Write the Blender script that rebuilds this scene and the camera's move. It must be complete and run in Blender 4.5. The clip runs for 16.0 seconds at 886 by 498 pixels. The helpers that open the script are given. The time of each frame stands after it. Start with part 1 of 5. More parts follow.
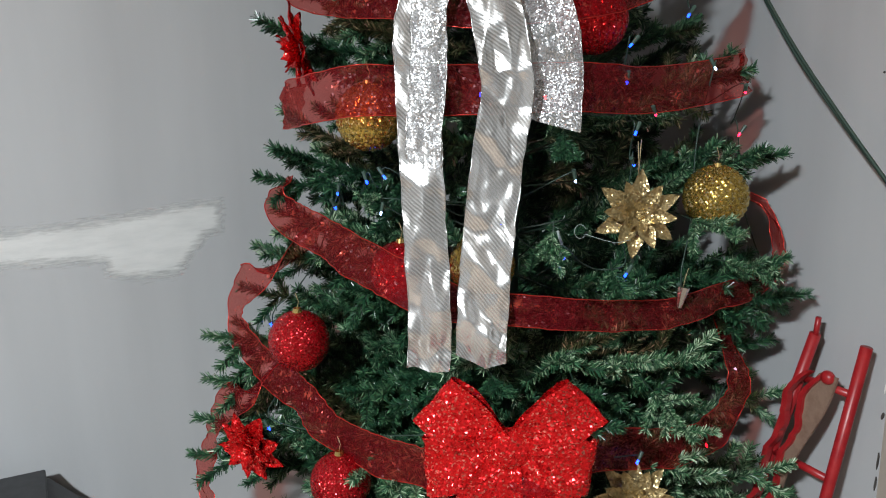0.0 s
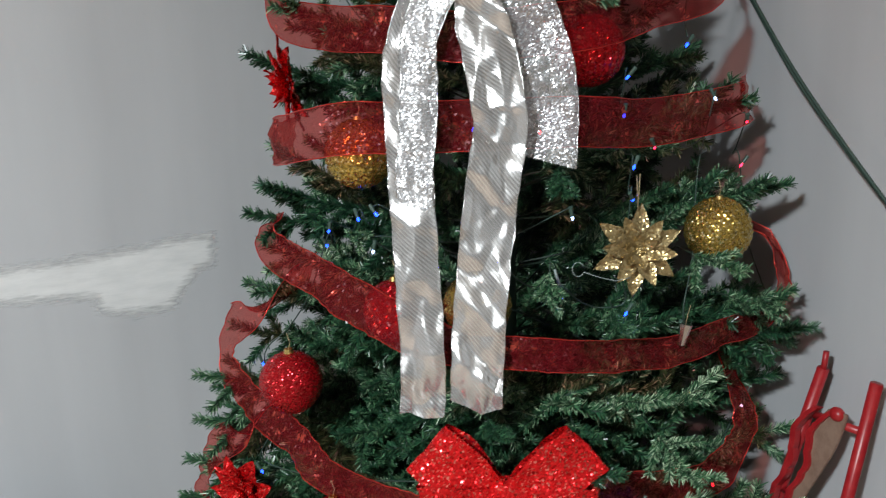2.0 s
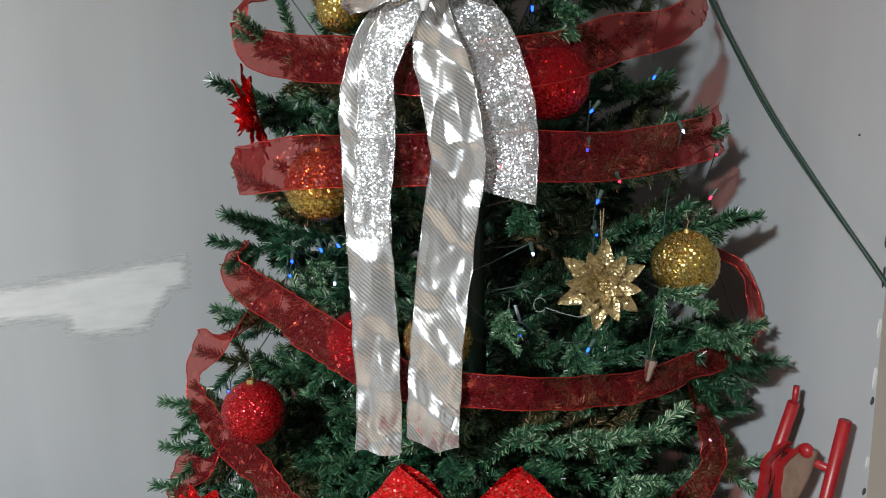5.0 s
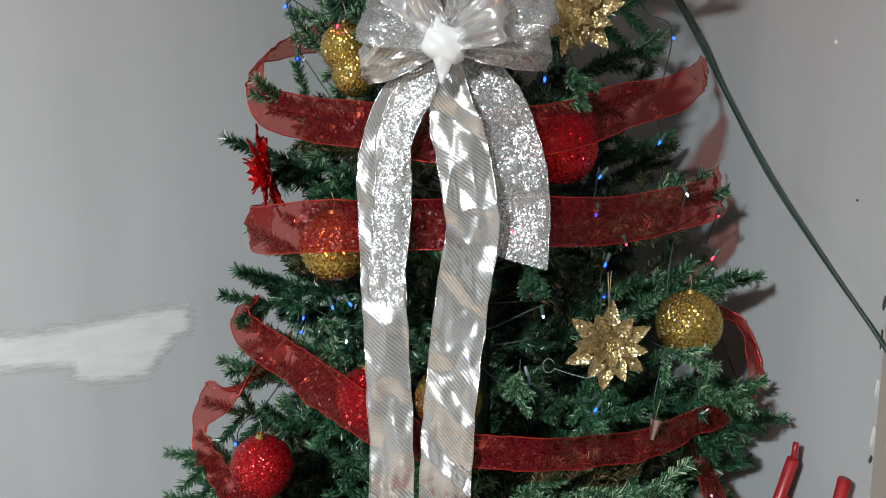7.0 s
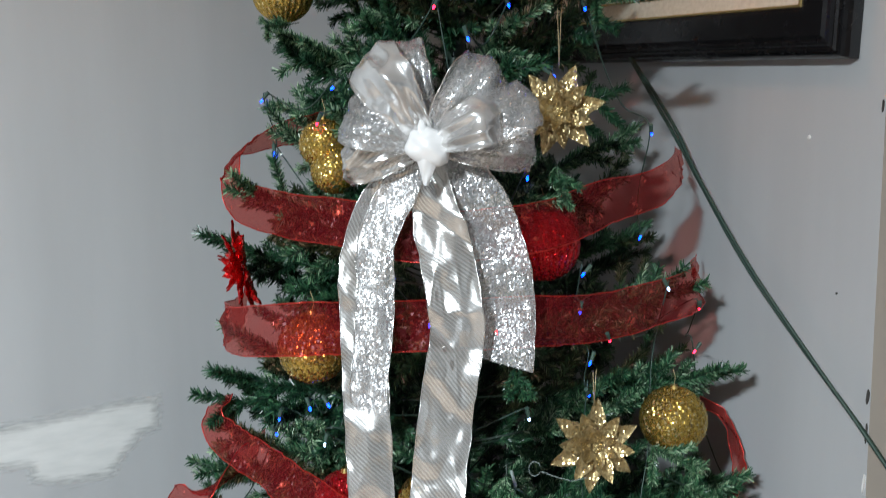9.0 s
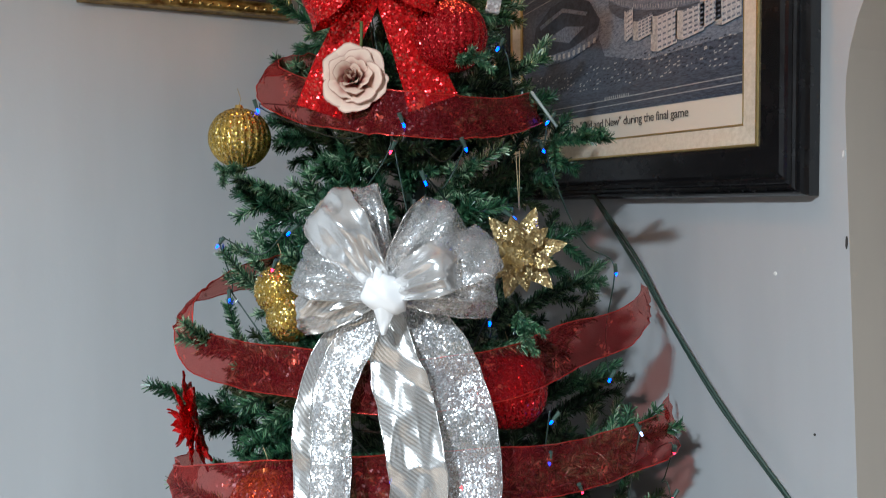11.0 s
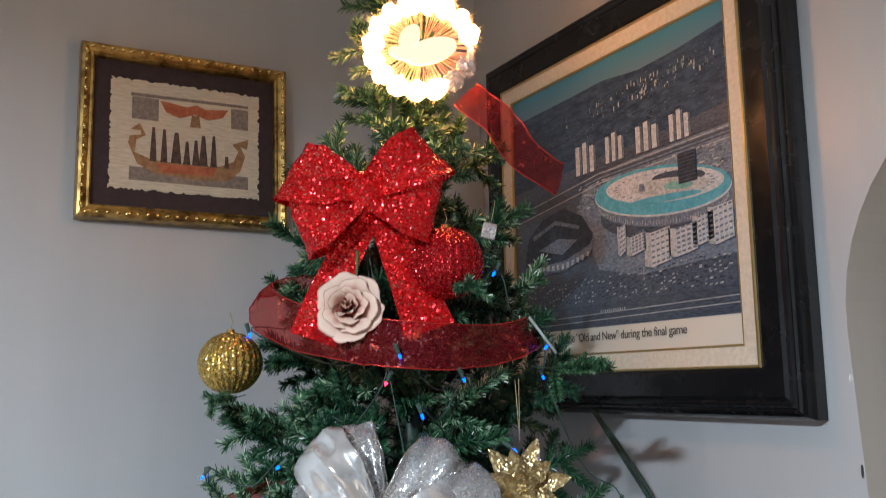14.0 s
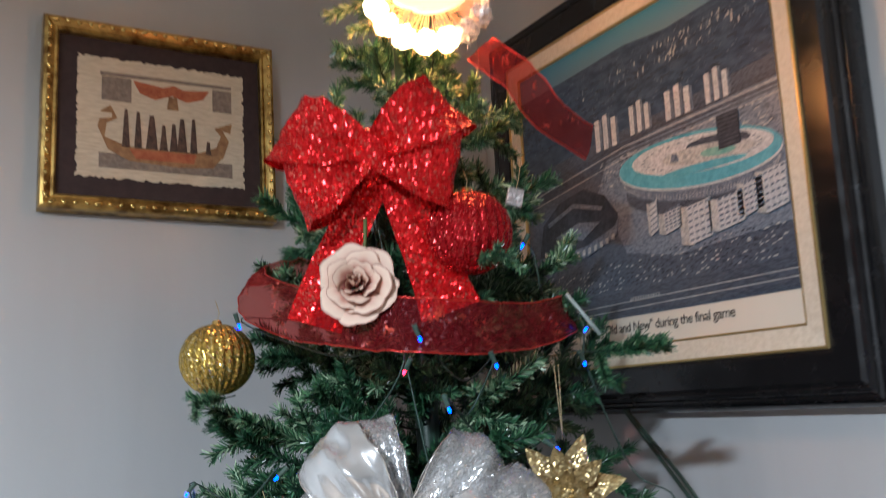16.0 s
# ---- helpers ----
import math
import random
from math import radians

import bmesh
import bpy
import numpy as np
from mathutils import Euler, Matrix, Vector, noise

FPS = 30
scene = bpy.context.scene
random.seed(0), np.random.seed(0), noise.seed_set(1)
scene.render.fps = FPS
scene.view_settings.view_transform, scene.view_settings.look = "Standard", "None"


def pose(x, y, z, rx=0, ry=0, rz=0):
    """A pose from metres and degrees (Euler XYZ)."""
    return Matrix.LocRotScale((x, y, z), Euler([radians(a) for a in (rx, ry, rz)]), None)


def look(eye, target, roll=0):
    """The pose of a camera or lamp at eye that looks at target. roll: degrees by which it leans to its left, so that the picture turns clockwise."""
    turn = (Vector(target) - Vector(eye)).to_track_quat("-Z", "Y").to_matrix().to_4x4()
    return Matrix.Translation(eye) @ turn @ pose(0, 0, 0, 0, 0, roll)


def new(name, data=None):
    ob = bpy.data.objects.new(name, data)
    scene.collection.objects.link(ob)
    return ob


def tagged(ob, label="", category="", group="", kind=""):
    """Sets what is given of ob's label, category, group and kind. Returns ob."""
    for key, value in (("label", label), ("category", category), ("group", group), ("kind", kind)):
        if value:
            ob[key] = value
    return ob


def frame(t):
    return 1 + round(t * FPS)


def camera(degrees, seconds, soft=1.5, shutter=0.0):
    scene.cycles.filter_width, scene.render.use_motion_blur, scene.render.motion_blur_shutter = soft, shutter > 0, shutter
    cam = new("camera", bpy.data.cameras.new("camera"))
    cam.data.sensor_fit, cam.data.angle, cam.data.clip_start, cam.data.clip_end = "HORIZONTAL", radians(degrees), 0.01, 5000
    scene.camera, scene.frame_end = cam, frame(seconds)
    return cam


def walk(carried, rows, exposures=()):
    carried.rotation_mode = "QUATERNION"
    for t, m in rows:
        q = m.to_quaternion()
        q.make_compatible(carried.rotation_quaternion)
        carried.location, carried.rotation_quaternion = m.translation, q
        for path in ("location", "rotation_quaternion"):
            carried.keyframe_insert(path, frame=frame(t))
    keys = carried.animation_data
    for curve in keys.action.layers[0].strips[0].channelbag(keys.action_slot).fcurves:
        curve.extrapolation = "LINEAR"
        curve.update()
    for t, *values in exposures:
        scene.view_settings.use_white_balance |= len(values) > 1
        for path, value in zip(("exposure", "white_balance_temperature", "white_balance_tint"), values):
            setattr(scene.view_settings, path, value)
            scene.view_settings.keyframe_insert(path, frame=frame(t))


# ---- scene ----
cam = camera(52.3, 16.0, 1.0, 0.5)
PATH = [
    (0, (0.098, -0.043, 1.020), (0.839, 1.739, 0.492), -1.59),
    (0.5, (0.088, -0.035, 1.024), (0.827, 1.749, 0.503), -1.99),
    (1, (0.086, -0.020, 1.027), (0.823, 1.767, 0.514), -2.19),
    (1.5, (0.091, -0.011, 1.030), (0.826, 1.781, 0.528), -2.30),
    (2, (0.131, -0.007, 1.042), (0.866, 1.786, 0.547), -2.30),
    (2.5, (0.188, -0.015, 1.056), (0.920, 1.782, 0.571), -2.41),
    (3, (0.220, -0.021, 1.054), (0.957, 1.777, 0.576), -2.52),
    (3.5, (0.232, -0.015, 1.056), (0.969, 1.781, 0.577), -2.63),
    (3.7, (0.233, -0.014, 1.055), (0.971, 1.781, 0.574), -2.53),
    (5.8, (0.149, -0.005, 1.093), (0.883, 1.794, 0.614), -1.30),
    (6, (0.141, -0.004, 1.098), (0.884, 1.793, 0.630), -1.17),
    (6.5, (0.157, -0.010, 1.112), (0.910, 1.789, 0.670), -1.09),
    (7, (0.155, -0.009, 1.125), (0.923, 1.788, 0.702), -1.01),
    (7.5, (0.162, -0.004, 1.136), (0.936, 1.798, 0.743), -0.79),
    (8, (0.169, 0.005, 1.145), (0.947, 1.811, 0.778), -1.07),
    (8.5, (0.145, 0.026, 1.157), (0.974, 1.812, 0.807), -0.95),
    (9, (0.142, 0.031, 1.167), (1.002, 1.814, 0.884), -0.95),
    (9.2, (0.146, 0.031, 1.176), (1.014, 1.814, 0.920), -0.95),
    (11.3, (0.179, 0.063, 1.193), (1.109, 1.834, 1.218), -2.10),
    (11.5, (0.174, 0.056, 1.200), (1.104, 1.827, 1.240), -2.30),
    (12, (0.176, 0.073, 1.210), (1.108, 1.840, 1.298), -2.40),
    (12.5, (0.176, 0.079, 1.221), (1.108, 1.841, 1.384), -2.30),
    (13, (0.173, 0.084, 1.227), (1.113, 1.831, 1.480), -2.20),
    (13.5, (0.181, 0.085, 1.240), (1.119, 1.822, 1.562), -2.10),
    (14, (0.185, 0.087, 1.255), (1.124, 1.810, 1.643), -2.30),
    (14.5, (0.186, 0.082, 1.264), (1.127, 1.790, 1.707), -2.60),
    (15, (0.179, 0.080, 1.258), (1.127, 1.775, 1.736), -2.90),
    (15.5, (0.176, 0.114, 1.245), (1.138, 1.799, 1.730), -3.40),
    (16, (0.231, 0.270, 1.226), (1.199, 1.962, 1.668), -4.00),
]
EXPOSURES = [(0.0, 0.15, 6200, 9), (7.0, 0.2, 6200, 7), (9.0, 0.28, 5950, 6), (11.5, 0.44, 5700, 5), (13.0, 0.43, 5700, 6), (14.5, 0.45, 5650, 8), (16.0, 0.5, 5650, 8)]
LAMP_POWER = 146
TOPPER_POWER = 2.8
walk(cam, [(t, look(eye, target, roll)) for t, eye, target, roll in PATH], EXPOSURES)

# ---- light, world and exposure ----
C27, S27 = math.cos(radians(27)), math.sin(radians(27))


def front(u, v, z):
    """World place from the tree's own front frame: u to the right, v into the corner, z up."""
    return Vector((u * C27 + v * S27, -u * S27 + v * C27, z))


world = bpy.data.worlds.new("world")
scene.world = world
world.use_nodes = True
world.node_tree.nodes["Background"].inputs["Color"].default_value = (0.6, 0.75, 1.0, 1)
world.node_tree.nodes["Background"].inputs["Strength"].default_value = 0.02

WALL_X, WALL_Y, CEIL, FLOOR = 1.25, 1.83, 2.5, -0.12

# ---- materials ----


class Mat:
    """A node material with a Principled shader and short ways to add nodes."""

    def __init__(self, name, color=(0.5, 0.5, 0.5), rough=0.5, metal=0.0, spec=0.5):
        self.m = bpy.data.materials.new(name)
        self.m.use_nodes = True
        self.t = self.m.node_tree
        self.bsdf = self.t.nodes["Principled BSDF"]
        self.out = self.t.nodes["Material Output"]
        self.bsdf.inputs["Base Color"].default_value = (*color, 1)
        self.bsdf.inputs["Roughness"].default_value = rough
        self.bsdf.inputs["Metallic"].default_value = metal
        self.bsdf.inputs["Specular IOR Level"].default_value = spec

    def node(self, kind, **values):
        n = self.t.nodes.new(kind)
        for key, value in values.items():
            if key in n.inputs:
                n.inputs[key].default_value = value
        return n

    def link(self, a, b):
        self.t.links.new(a, b)

    def coords(self, kind="Object", scale=None):
        c = self.t.nodes.new("ShaderNodeTexCoord").outputs[kind]
        if scale is None:
            return c
        mp = self.t.nodes.new("ShaderNodeMapping")
        mp.inputs["Scale"].default_value = scale
        self.link(c, mp.inputs["Vector"])
        return mp.outputs["Vector"]

    def noise(self, scale, detail=3.0, vec=None, rough=0.55):
        n = self.node("ShaderNodeTexNoise", Scale=scale, Detail=detail, Roughness=rough)
        self.link(vec if vec else self.coords(), n.inputs["Vector"])
        return n

    def ramp(self, fac, stops):
        r = self.t.nodes.new("ShaderNodeValToRGB")
        e = r.color_ramp.elements
        while len(e) < len(stops):
            e.new(0.5)
        for el, (p, c) in zip(e, stops):
            el.position = p
            el.color = (*c, 1) if len(c) == 3 else c
        self.link(fac, r.inputs["Fac"])
        return r.outputs["Color"]

    def bump(self, height, strength, dist=0.002, normal=None):
        b = self.node("ShaderNodeBump", Strength=strength, Distance=dist)
        self.link(height, b.inputs["Height"])
        if normal:
            self.link(normal, b.inputs["Normal"])
        return b.outputs["Normal"]

    def set(self, key, socket):
        self.link(socket, self.bsdf.inputs[key])

    def spark(self, scale, amount, vec=None):
        """A normal that turns a random way in every little cell, as flakes of glitter do."""
        v = self.node("ShaderNodeTexVoronoi", Scale=scale)
        self.link(vec if vec else self.coords(), v.inputs["Vector"])
        sub = self.t.nodes.new("ShaderNodeVectorMath")
        sub.operation = "SUBTRACT"
        sub.inputs[1].default_value = (0.5, 0.5, 0.5)
        self.link(v.outputs["Color"], sub.inputs[0])
        sc = self.t.nodes.new("ShaderNodeVectorMath")
        sc.operation = "SCALE"
        sc.inputs["Scale"].default_value = amount
        self.link(sub.outputs[0], sc.inputs[0])
        add = self.t.nodes.new("ShaderNodeVectorMath")
        add.operation = "ADD"
        self.link(self.t.nodes.new("ShaderNodeNewGeometry").outputs["Normal"], add.inputs[0])
        self.link(sc.outputs[0], add.inputs[1])
        nz = self.t.nodes.new("ShaderNodeVectorMath")
        nz.operation = "NORMALIZE"
        self.link(add.outputs[0], nz.inputs[0])
        return nz.outputs[0], v

    def sheer(self, alpha):
        """Lets light through: alpha is a number or a socket."""
        mix = self.t.nodes.new("ShaderNodeMixShader")
        tr = self.t.nodes.new("ShaderNodeBsdfTransparent")
        self.link(tr.outputs[0], mix.inputs[1])
        self.link(self.bsdf.outputs[0], mix.inputs[2])
        self.link(mix.outputs[0], self.out.inputs["Surface"])
        if isinstance(alpha, float):
            mix.inputs[0].default_value = alpha
        else:
            self.link(alpha, mix.inputs[0])
        return tr


def paint_mat(name, color, rough=0.45, streak=0.06, orange=0.25):
    k = Mat(name, color, rough)
    big = k.noise(1.3, 4)
    runs = k.noise(3.0, 3, k.coords("Object", (3.0, 3.0, 0.35)))
    mix = k.t.nodes.new("ShaderNodeMath")
    mix.operation = "MULTIPLY_ADD"
    mix.inputs[1].default_value = 0.5
    k.link(big.outputs["Fac"], mix.inputs[0])
    k.link(runs.outputs["Fac"], mix.inputs[2])
    lo = tuple(c * (1 - streak) for c in color)
    hi = tuple(min(1, c * (1 + streak)) for c in color)
    k.set("Base Color", k.ramp(mix.outputs[0], [(0.5, lo), (1.0, hi)]))
    fine = k.noise(260, 3)
    roll = k.noise(35, 2)
    k.set("Normal", k.bump(fine.outputs["Fac"], orange, 0.0006, k.bump(roll.outputs["Fac"], 0.25, 0.0015)))
    k.set("Roughness", k.ramp(big.outputs["Fac"], [(0.3, (rough - 0.06,) * 3), (0.7, (rough + 0.08,) * 3)]))
    return k.m


M = {}
M["wall"] = paint_mat("grey_wall_paint", (0.475, 0.485, 0.49), 0.42)
M["jamb"] = paint_mat("beige_wall_paint", (0.56, 0.50, 0.43), 0.5)
M["ceiling"] = paint_mat("white_ceiling_paint", (0.78, 0.78, 0.77), 0.7)
M["chip"] = paint_mat("bare_plaster_chip", (0.8, 0.79, 0.76), 0.8)
M["crack"] = Mat("dark_crack", (0.06, 0.055, 0.05), 0.9).m


def floor_mat():
    k = Mat("brown_floor", (0.25, 0.19, 0.14), 0.35)
    n = k.noise(5, 5)
    k.set("Base Color", k.ramp(n.outputs["Fac"], [(0.3, (0.2, 0.15, 0.11)), (0.7, (0.3, 0.23, 0.17))]))
    return k.m


M["floor"] = floor_mat()


def needle_mat(name, dark, mid, light):
    k = Mat(name, mid, 0.32, 0.0, 0.55)
    g = k.t.nodes.new("ShaderNodeNewGeometry")
    o = k.t.nodes.new("ShaderNodeObjectInfo")
    mx = k.t.nodes.new("ShaderNodeMath")
    mx.operation = "MULTIPLY_ADD"
    mx.inputs[1].default_value = 0.35
    k.link(o.outputs["Random"], mx.inputs[0])
    sc = k.t.nodes.new("ShaderNodeMath")
    sc.operation = "MULTIPLY"
    sc.inputs[1].default_value = 0.65
    k.link(g.outputs["Random Per Island"], sc.inputs[0])
    k.link(sc.outputs[0], mx.inputs[2])
    # the palest tones are glints painted into single needles at random
    k.set("Base Color", k.ramp(mx.outputs[0], [(0.0, dark), (0.45, mid), (0.70, light), (1.0, (0.60, 0.74, 0.50))]))
    return k.m


M["needle"] = needle_mat("green_needles_with_glints", (0.006, 0.030, 0.015), (0.024, 0.090, 0.042), (0.088, 0.21, 0.092))
M["twig"] = Mat("dark_green_wire", (0.012, 0.03, 0.018), 0.6).m
M["trunk"] = Mat("dark_green_pole", (0.02, 0.045, 0.03), 0.45).m
M["cable"] = Mat("green_cable", (0.035, 0.065, 0.05), 0.45).m


def glitter_mat(name, color, bright, scale, amount=1.1, metal=0.6, rough=0.28, alpha=None, kind="Object"):
    k = Mat(name, color, rough, metal)
    n, v = k.spark(scale, amount, k.coords(kind))
    k.set("Normal", n)
    sep = k.t.nodes.new("ShaderNodeSeparateColor")
    k.link(v.outputs["Color"], sep.inputs[0])
    # bright: sparkle painted into the base colour of the palest flakes
    k.set("Base Color", k.ramp(sep.outputs[0], [(0.0, tuple(c * 0.8 for c in color)), (0.8, color), (1.0, bright)]))
    if alpha is not None:
        k.sheer(k.ramp(sep.outputs[1], [(0.0, (alpha,) * 3), (0.75, (alpha,) * 3), (0.8, (1, 1, 1))]))
    return k.m


M["red_glitter"] = glitter_mat("red_glitter", (0.84, 0.012, 0.014), (1.0, 0.25, 0.18), 400, 1.2, 0.65, 0.22)
M["red_ball"] = glitter_mat("red_glitter_ball", (0.50, 0.006, 0.012), (0.95, 0.14, 0.12), 540, 1.2, 0.65, 0.22)
M["gold"] = glitter_mat("gold_glitter", (0.60, 0.41, 0.09), (1.0, 0.87, 0.48), 400, 0.75, 0.85, 0.2)
M["gold_leaf"] = glitter_mat("pale_gold_leaf", (0.55, 0.42, 0.20), (0.85, 0.72, 0.42), 350, 0.8, 0.8, 0.32)
M["gold_cap"] = Mat("gold_cap", (0.8, 0.58, 0.2), 0.25, 1.0).m
M["silver_glitter"] = glitter_mat("silver_glitter_mesh", (0.80, 0.80, 0.80), (0.98, 0.98, 0.98), 620, 0.55, 0.65, 0.27, 0.5, "UV")


def silver_mat(name="silver_lame", striped=True):
    k = Mat(name, (0.70, 0.69, 0.67), 0.28, 0.75)
    uv = k.coords("UV", (1, 1, 1))
    w = k.node("ShaderNodeTexWave", Scale=105.0, Distortion=0.4, Detail=1.0)
    w.inputs["Detail Scale"].default_value = 3.0
    w.bands_direction = "DIAGONAL"
    k.link(uv, w.inputs["Vector"])
    msk = k.noise(16, 2, uv)
    warp = k.noise(30, 2, uv)
    shift = k.t.nodes.new("ShaderNodeVectorMath")
    shift.operation = "MULTIPLY_ADD"
    shift.inputs[1].default_value = (0.03, 0.03, 0.03)
    k.link(warp.outputs["Color"], shift.inputs[0])
    k.link(uv, shift.inputs[2])
    fold, _ = k.spark(30, 0.05, shift.outputs[0])
    lines = k.ramp(w.outputs["Fac"], [(0.35, (0.40, 0.385, 0.36)), (0.6, (0.76, 0.745, 0.72))])
    plain = k.t.nodes.new("ShaderNodeMixRGB")
    k.link(k.ramp(msk.outputs["Fac"], [(0.42, (0.15, 0.15, 0.15)), (0.62, (0.9, 0.9, 0.9))]), plain.inputs[0])
    k.link(lines, plain.inputs[1])
    plain.inputs[2].default_value = (0.70, 0.69, 0.67, 1)
    if striped:
        k.set("Base Color", plain.outputs[0])
        k.set("Normal", k.bump(w.outputs["Fac"], 0.12, 0.0005, fold))
    else:
        k.set("Base Color", k.ramp(msk.outputs["Fac"], [(0.4, (0.62, 0.61, 0.60)), (0.6, (0.86, 0.85, 0.84))]))
        k.set("Normal", fold)
    k.bsdf.inputs["Roughness"].default_value = 0.24
    k.sheer(0.95)
    return k.m


M["silver"] = silver_mat()
M["silver_plain"] = silver_mat("plain_silver_lame", False)
M["satin"] = Mat("white_silver_satin", (0.88, 0.87, 0.86), 0.35, 0.15).m
M["silver_wire"] = Mat("silver_edge_wire", (0.75, 0.74, 0.72), 0.25, 1.0).m


def organza_mat():
    k = Mat("red_organza", (0.34, 0.006, 0.012), 0.35, 0.1)
    k.bsdf.inputs["Sheen Weight"].default_value = 0.15
    k.bsdf.inputs["Sheen Tint"].default_value = (1, 0.25, 0.2, 1)
    k.bsdf.inputs["Transmission Weight"].default_value = 0.0
    uv = k.coords("UV", (1, 1, 1))
    weave = k.noise(700, 1, uv)
    cloud = k.noise(38, 3, uv)
    n, v = k.spark(330, 0.9, uv)
    sep = k.t.nodes.new("ShaderNodeSeparateColor")
    k.link(v.outputs["Color"], sep.inputs[0])
    spot = k.t.nodes.new("ShaderNodeMath")
    spot.operation = "MULTIPLY"
    k.link(k.ramp(cloud.outputs["Fac"], [(0.54, (0, 0, 0)), (0.70, (1, 1, 1))]), spot.inputs[0])
    k.link(k.ramp(sep.outputs[0], [(0.6, (0, 0, 0)), (0.7, (1, 1, 1))]), spot.inputs[1])
    a = k.t.nodes.new("ShaderNodeMath")
    a.operation = "MULTIPLY_ADD"
    a.inputs[1].default_value = 0.45
    a.inputs[2].default_value = 0.12
    k.link(spot.outputs[0], a.inputs[0])
    b = k.t.nodes.new("ShaderNodeMath")
    b.operation = "MULTIPLY_ADD"
    b.inputs[1].default_value = 0.28
    k.link(weave.outputs["Fac"], b.inputs[0])
    k.link(a.outputs[0], b.inputs[2])
    k.set("Normal", n)
    k.set("Base Color", k.ramp(spot.outputs[0], [(0, (0.36, 0.012, 0.022)), (1, (0.98, 0.16, 0.10))]))
    k.set("Metallic", k.ramp(spot.outputs[0], [(0, (0.1,) * 3), (1, (0.8,) * 3)]))
    sh = k.sheer(b.outputs[0])
    sh.inputs["Color"].default_value = (0.84, 0.33, 0.28, 1)
    return k.m


M["organza"] = organza_mat()
M["red_wire"] = Mat("red_edge_wire", (0.62, 0.05, 0.035), 0.3, 0.7).m


def glow_mat(name, color, strength):
    k = Mat(name, color, 0.3)
    k.bsdf.inputs["Emission Color"].default_value = (*color, 1)
    k.bsdf.inputs["Emission Strength"].default_value = strength
    return k.m


M["blue_led"] = glow_mat("blue_led", (0.008, 0.028, 1.0), 15)
M["pale_led"] = glow_mat("pale_blue_led", (0.45, 0.6, 1.0), 4)
M["red_led"] = glow_mat("red_led", (1.0, 0.012, 0.04), 9)
M["warm_glow"] = glow_mat("warm_glow", (1.0, 0.58, 0.25), 12)
M["warm_tip"] = glow_mat("warm_tinsel_tip", (1.0, 0.50, 0.13), 2.2)
# faint emission put into the tinsel for the warm haze inside the ring
M["warm_haze"] = glow_mat("inner_tinsel_added_glow", (0.95, 0.46, 0.26), 0.10)
M["socket_pale"] = Mat("pale_green_plastic", (0.32, 0.38, 0.36), 0.4).m
M["socket"] = Mat("green_socket", (0.05, 0.09, 0.07), 0.4).m
M["clear"] = glitter_mat("clear_tinsel", (0.75, 0.7, 0.68), (1, 1, 1), 300, 0.8, 0.2, 0.2, 0.55)
# weak emission stands in for the ring's light shining through the plastic
M["cream"] = glow_mat("cream_plastic_added_glow", (0.95, 0.66, 0.42), 0.75)


def rose_mat():
    k = Mat("cream_rose_petal", (0.74, 0.58, 0.47), 0.7)
    n = k.noise(60, 4)
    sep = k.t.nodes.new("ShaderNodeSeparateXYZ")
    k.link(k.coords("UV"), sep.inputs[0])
    # dark red at the petal's base, cream further up, darker again along the rim
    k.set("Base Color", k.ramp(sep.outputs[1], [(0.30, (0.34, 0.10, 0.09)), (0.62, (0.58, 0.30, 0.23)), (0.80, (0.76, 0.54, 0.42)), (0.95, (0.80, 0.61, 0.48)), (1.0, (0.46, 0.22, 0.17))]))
    k.set("Normal", k.bump(n.outputs["Fac"], 0.3, 0.002))
    return k.m


M["rose"] = rose_mat()
M["leaf"] = Mat("olive_sepal", (0.10, 0.12, 0.03), 0.6).m


def frame_gold_mat():
    k = Mat("antique_gold", (0.5, 0.33, 0.10), 0.32, 0.9)
    n = k.noise(45, 4)
    k.set("Base Color", k.ramp(n.outputs["Fac"], [(0.35, (0.20, 0.11, 0.03)), (0.6, (0.62, 0.42, 0.13))]))
    k.set("Normal", k.bump(n.outputs["Fac"], 0.3, 0.002))
    return k.m


M["frame_gold"] = frame_gold_mat()


def lacquer_mat():
    k = Mat("black_lacquer", (0.008, 0.008, 0.009), 0.22)
    n = k.noise(30, 4)
    k.set("Roughness", k.ramp(n.outputs["Fac"], [(0.3, (0.16,) * 3), (0.7, (0.32,) * 3)]))
    return k.m


M["lacquer"] = lacquer_mat()


def two_tone(name, a, b, scale, rough=0.6, stretch=None):
    k = Mat(name, a, rough)
    n = k.noise(scale, 5, k.coords("Object", stretch) if stretch else None, 0.65)
    k.set("Base Color", k.ramp(n.outputs["Fac"], [(0.36, a), (0.62, b)]))
    return k.m


M["liner"] = two_tone("cream_linen_liner", (0.60, 0.54, 0.42), (0.70, 0.64, 0.52), 120, 0.8)
M["margin"] = Mat("cream_print_margin", (0.70, 0.66, 0.56), 0.35).m
M["gilt"] = Mat("thin_gilt_lip", (0.5, 0.38, 0.16), 0.35, 0.7).m
M["print_plain"] = two_tone("print_pale_town", (0.085, 0.115, 0.165), (0.22, 0.27, 0.335), 150, 0.3, (1, 1, 2.5))
M["print_lit"] = two_tone("print_sunlit_wall", (0.34, 0.38, 0.42), (0.58, 0.61, 0.63), 200, 0.3)
M["print_ground"] = two_tone("print_city_ground", (0.040, 0.052, 0.075), (0.105, 0.13, 0.175), 110, 0.3, (1, 1, 3.0))
M["print_hill"] = two_tone("print_dark_hills", (0.022, 0.040, 0.075), (0.060, 0.098, 0.155), 30, 0.3, (1, 1, 3.0))
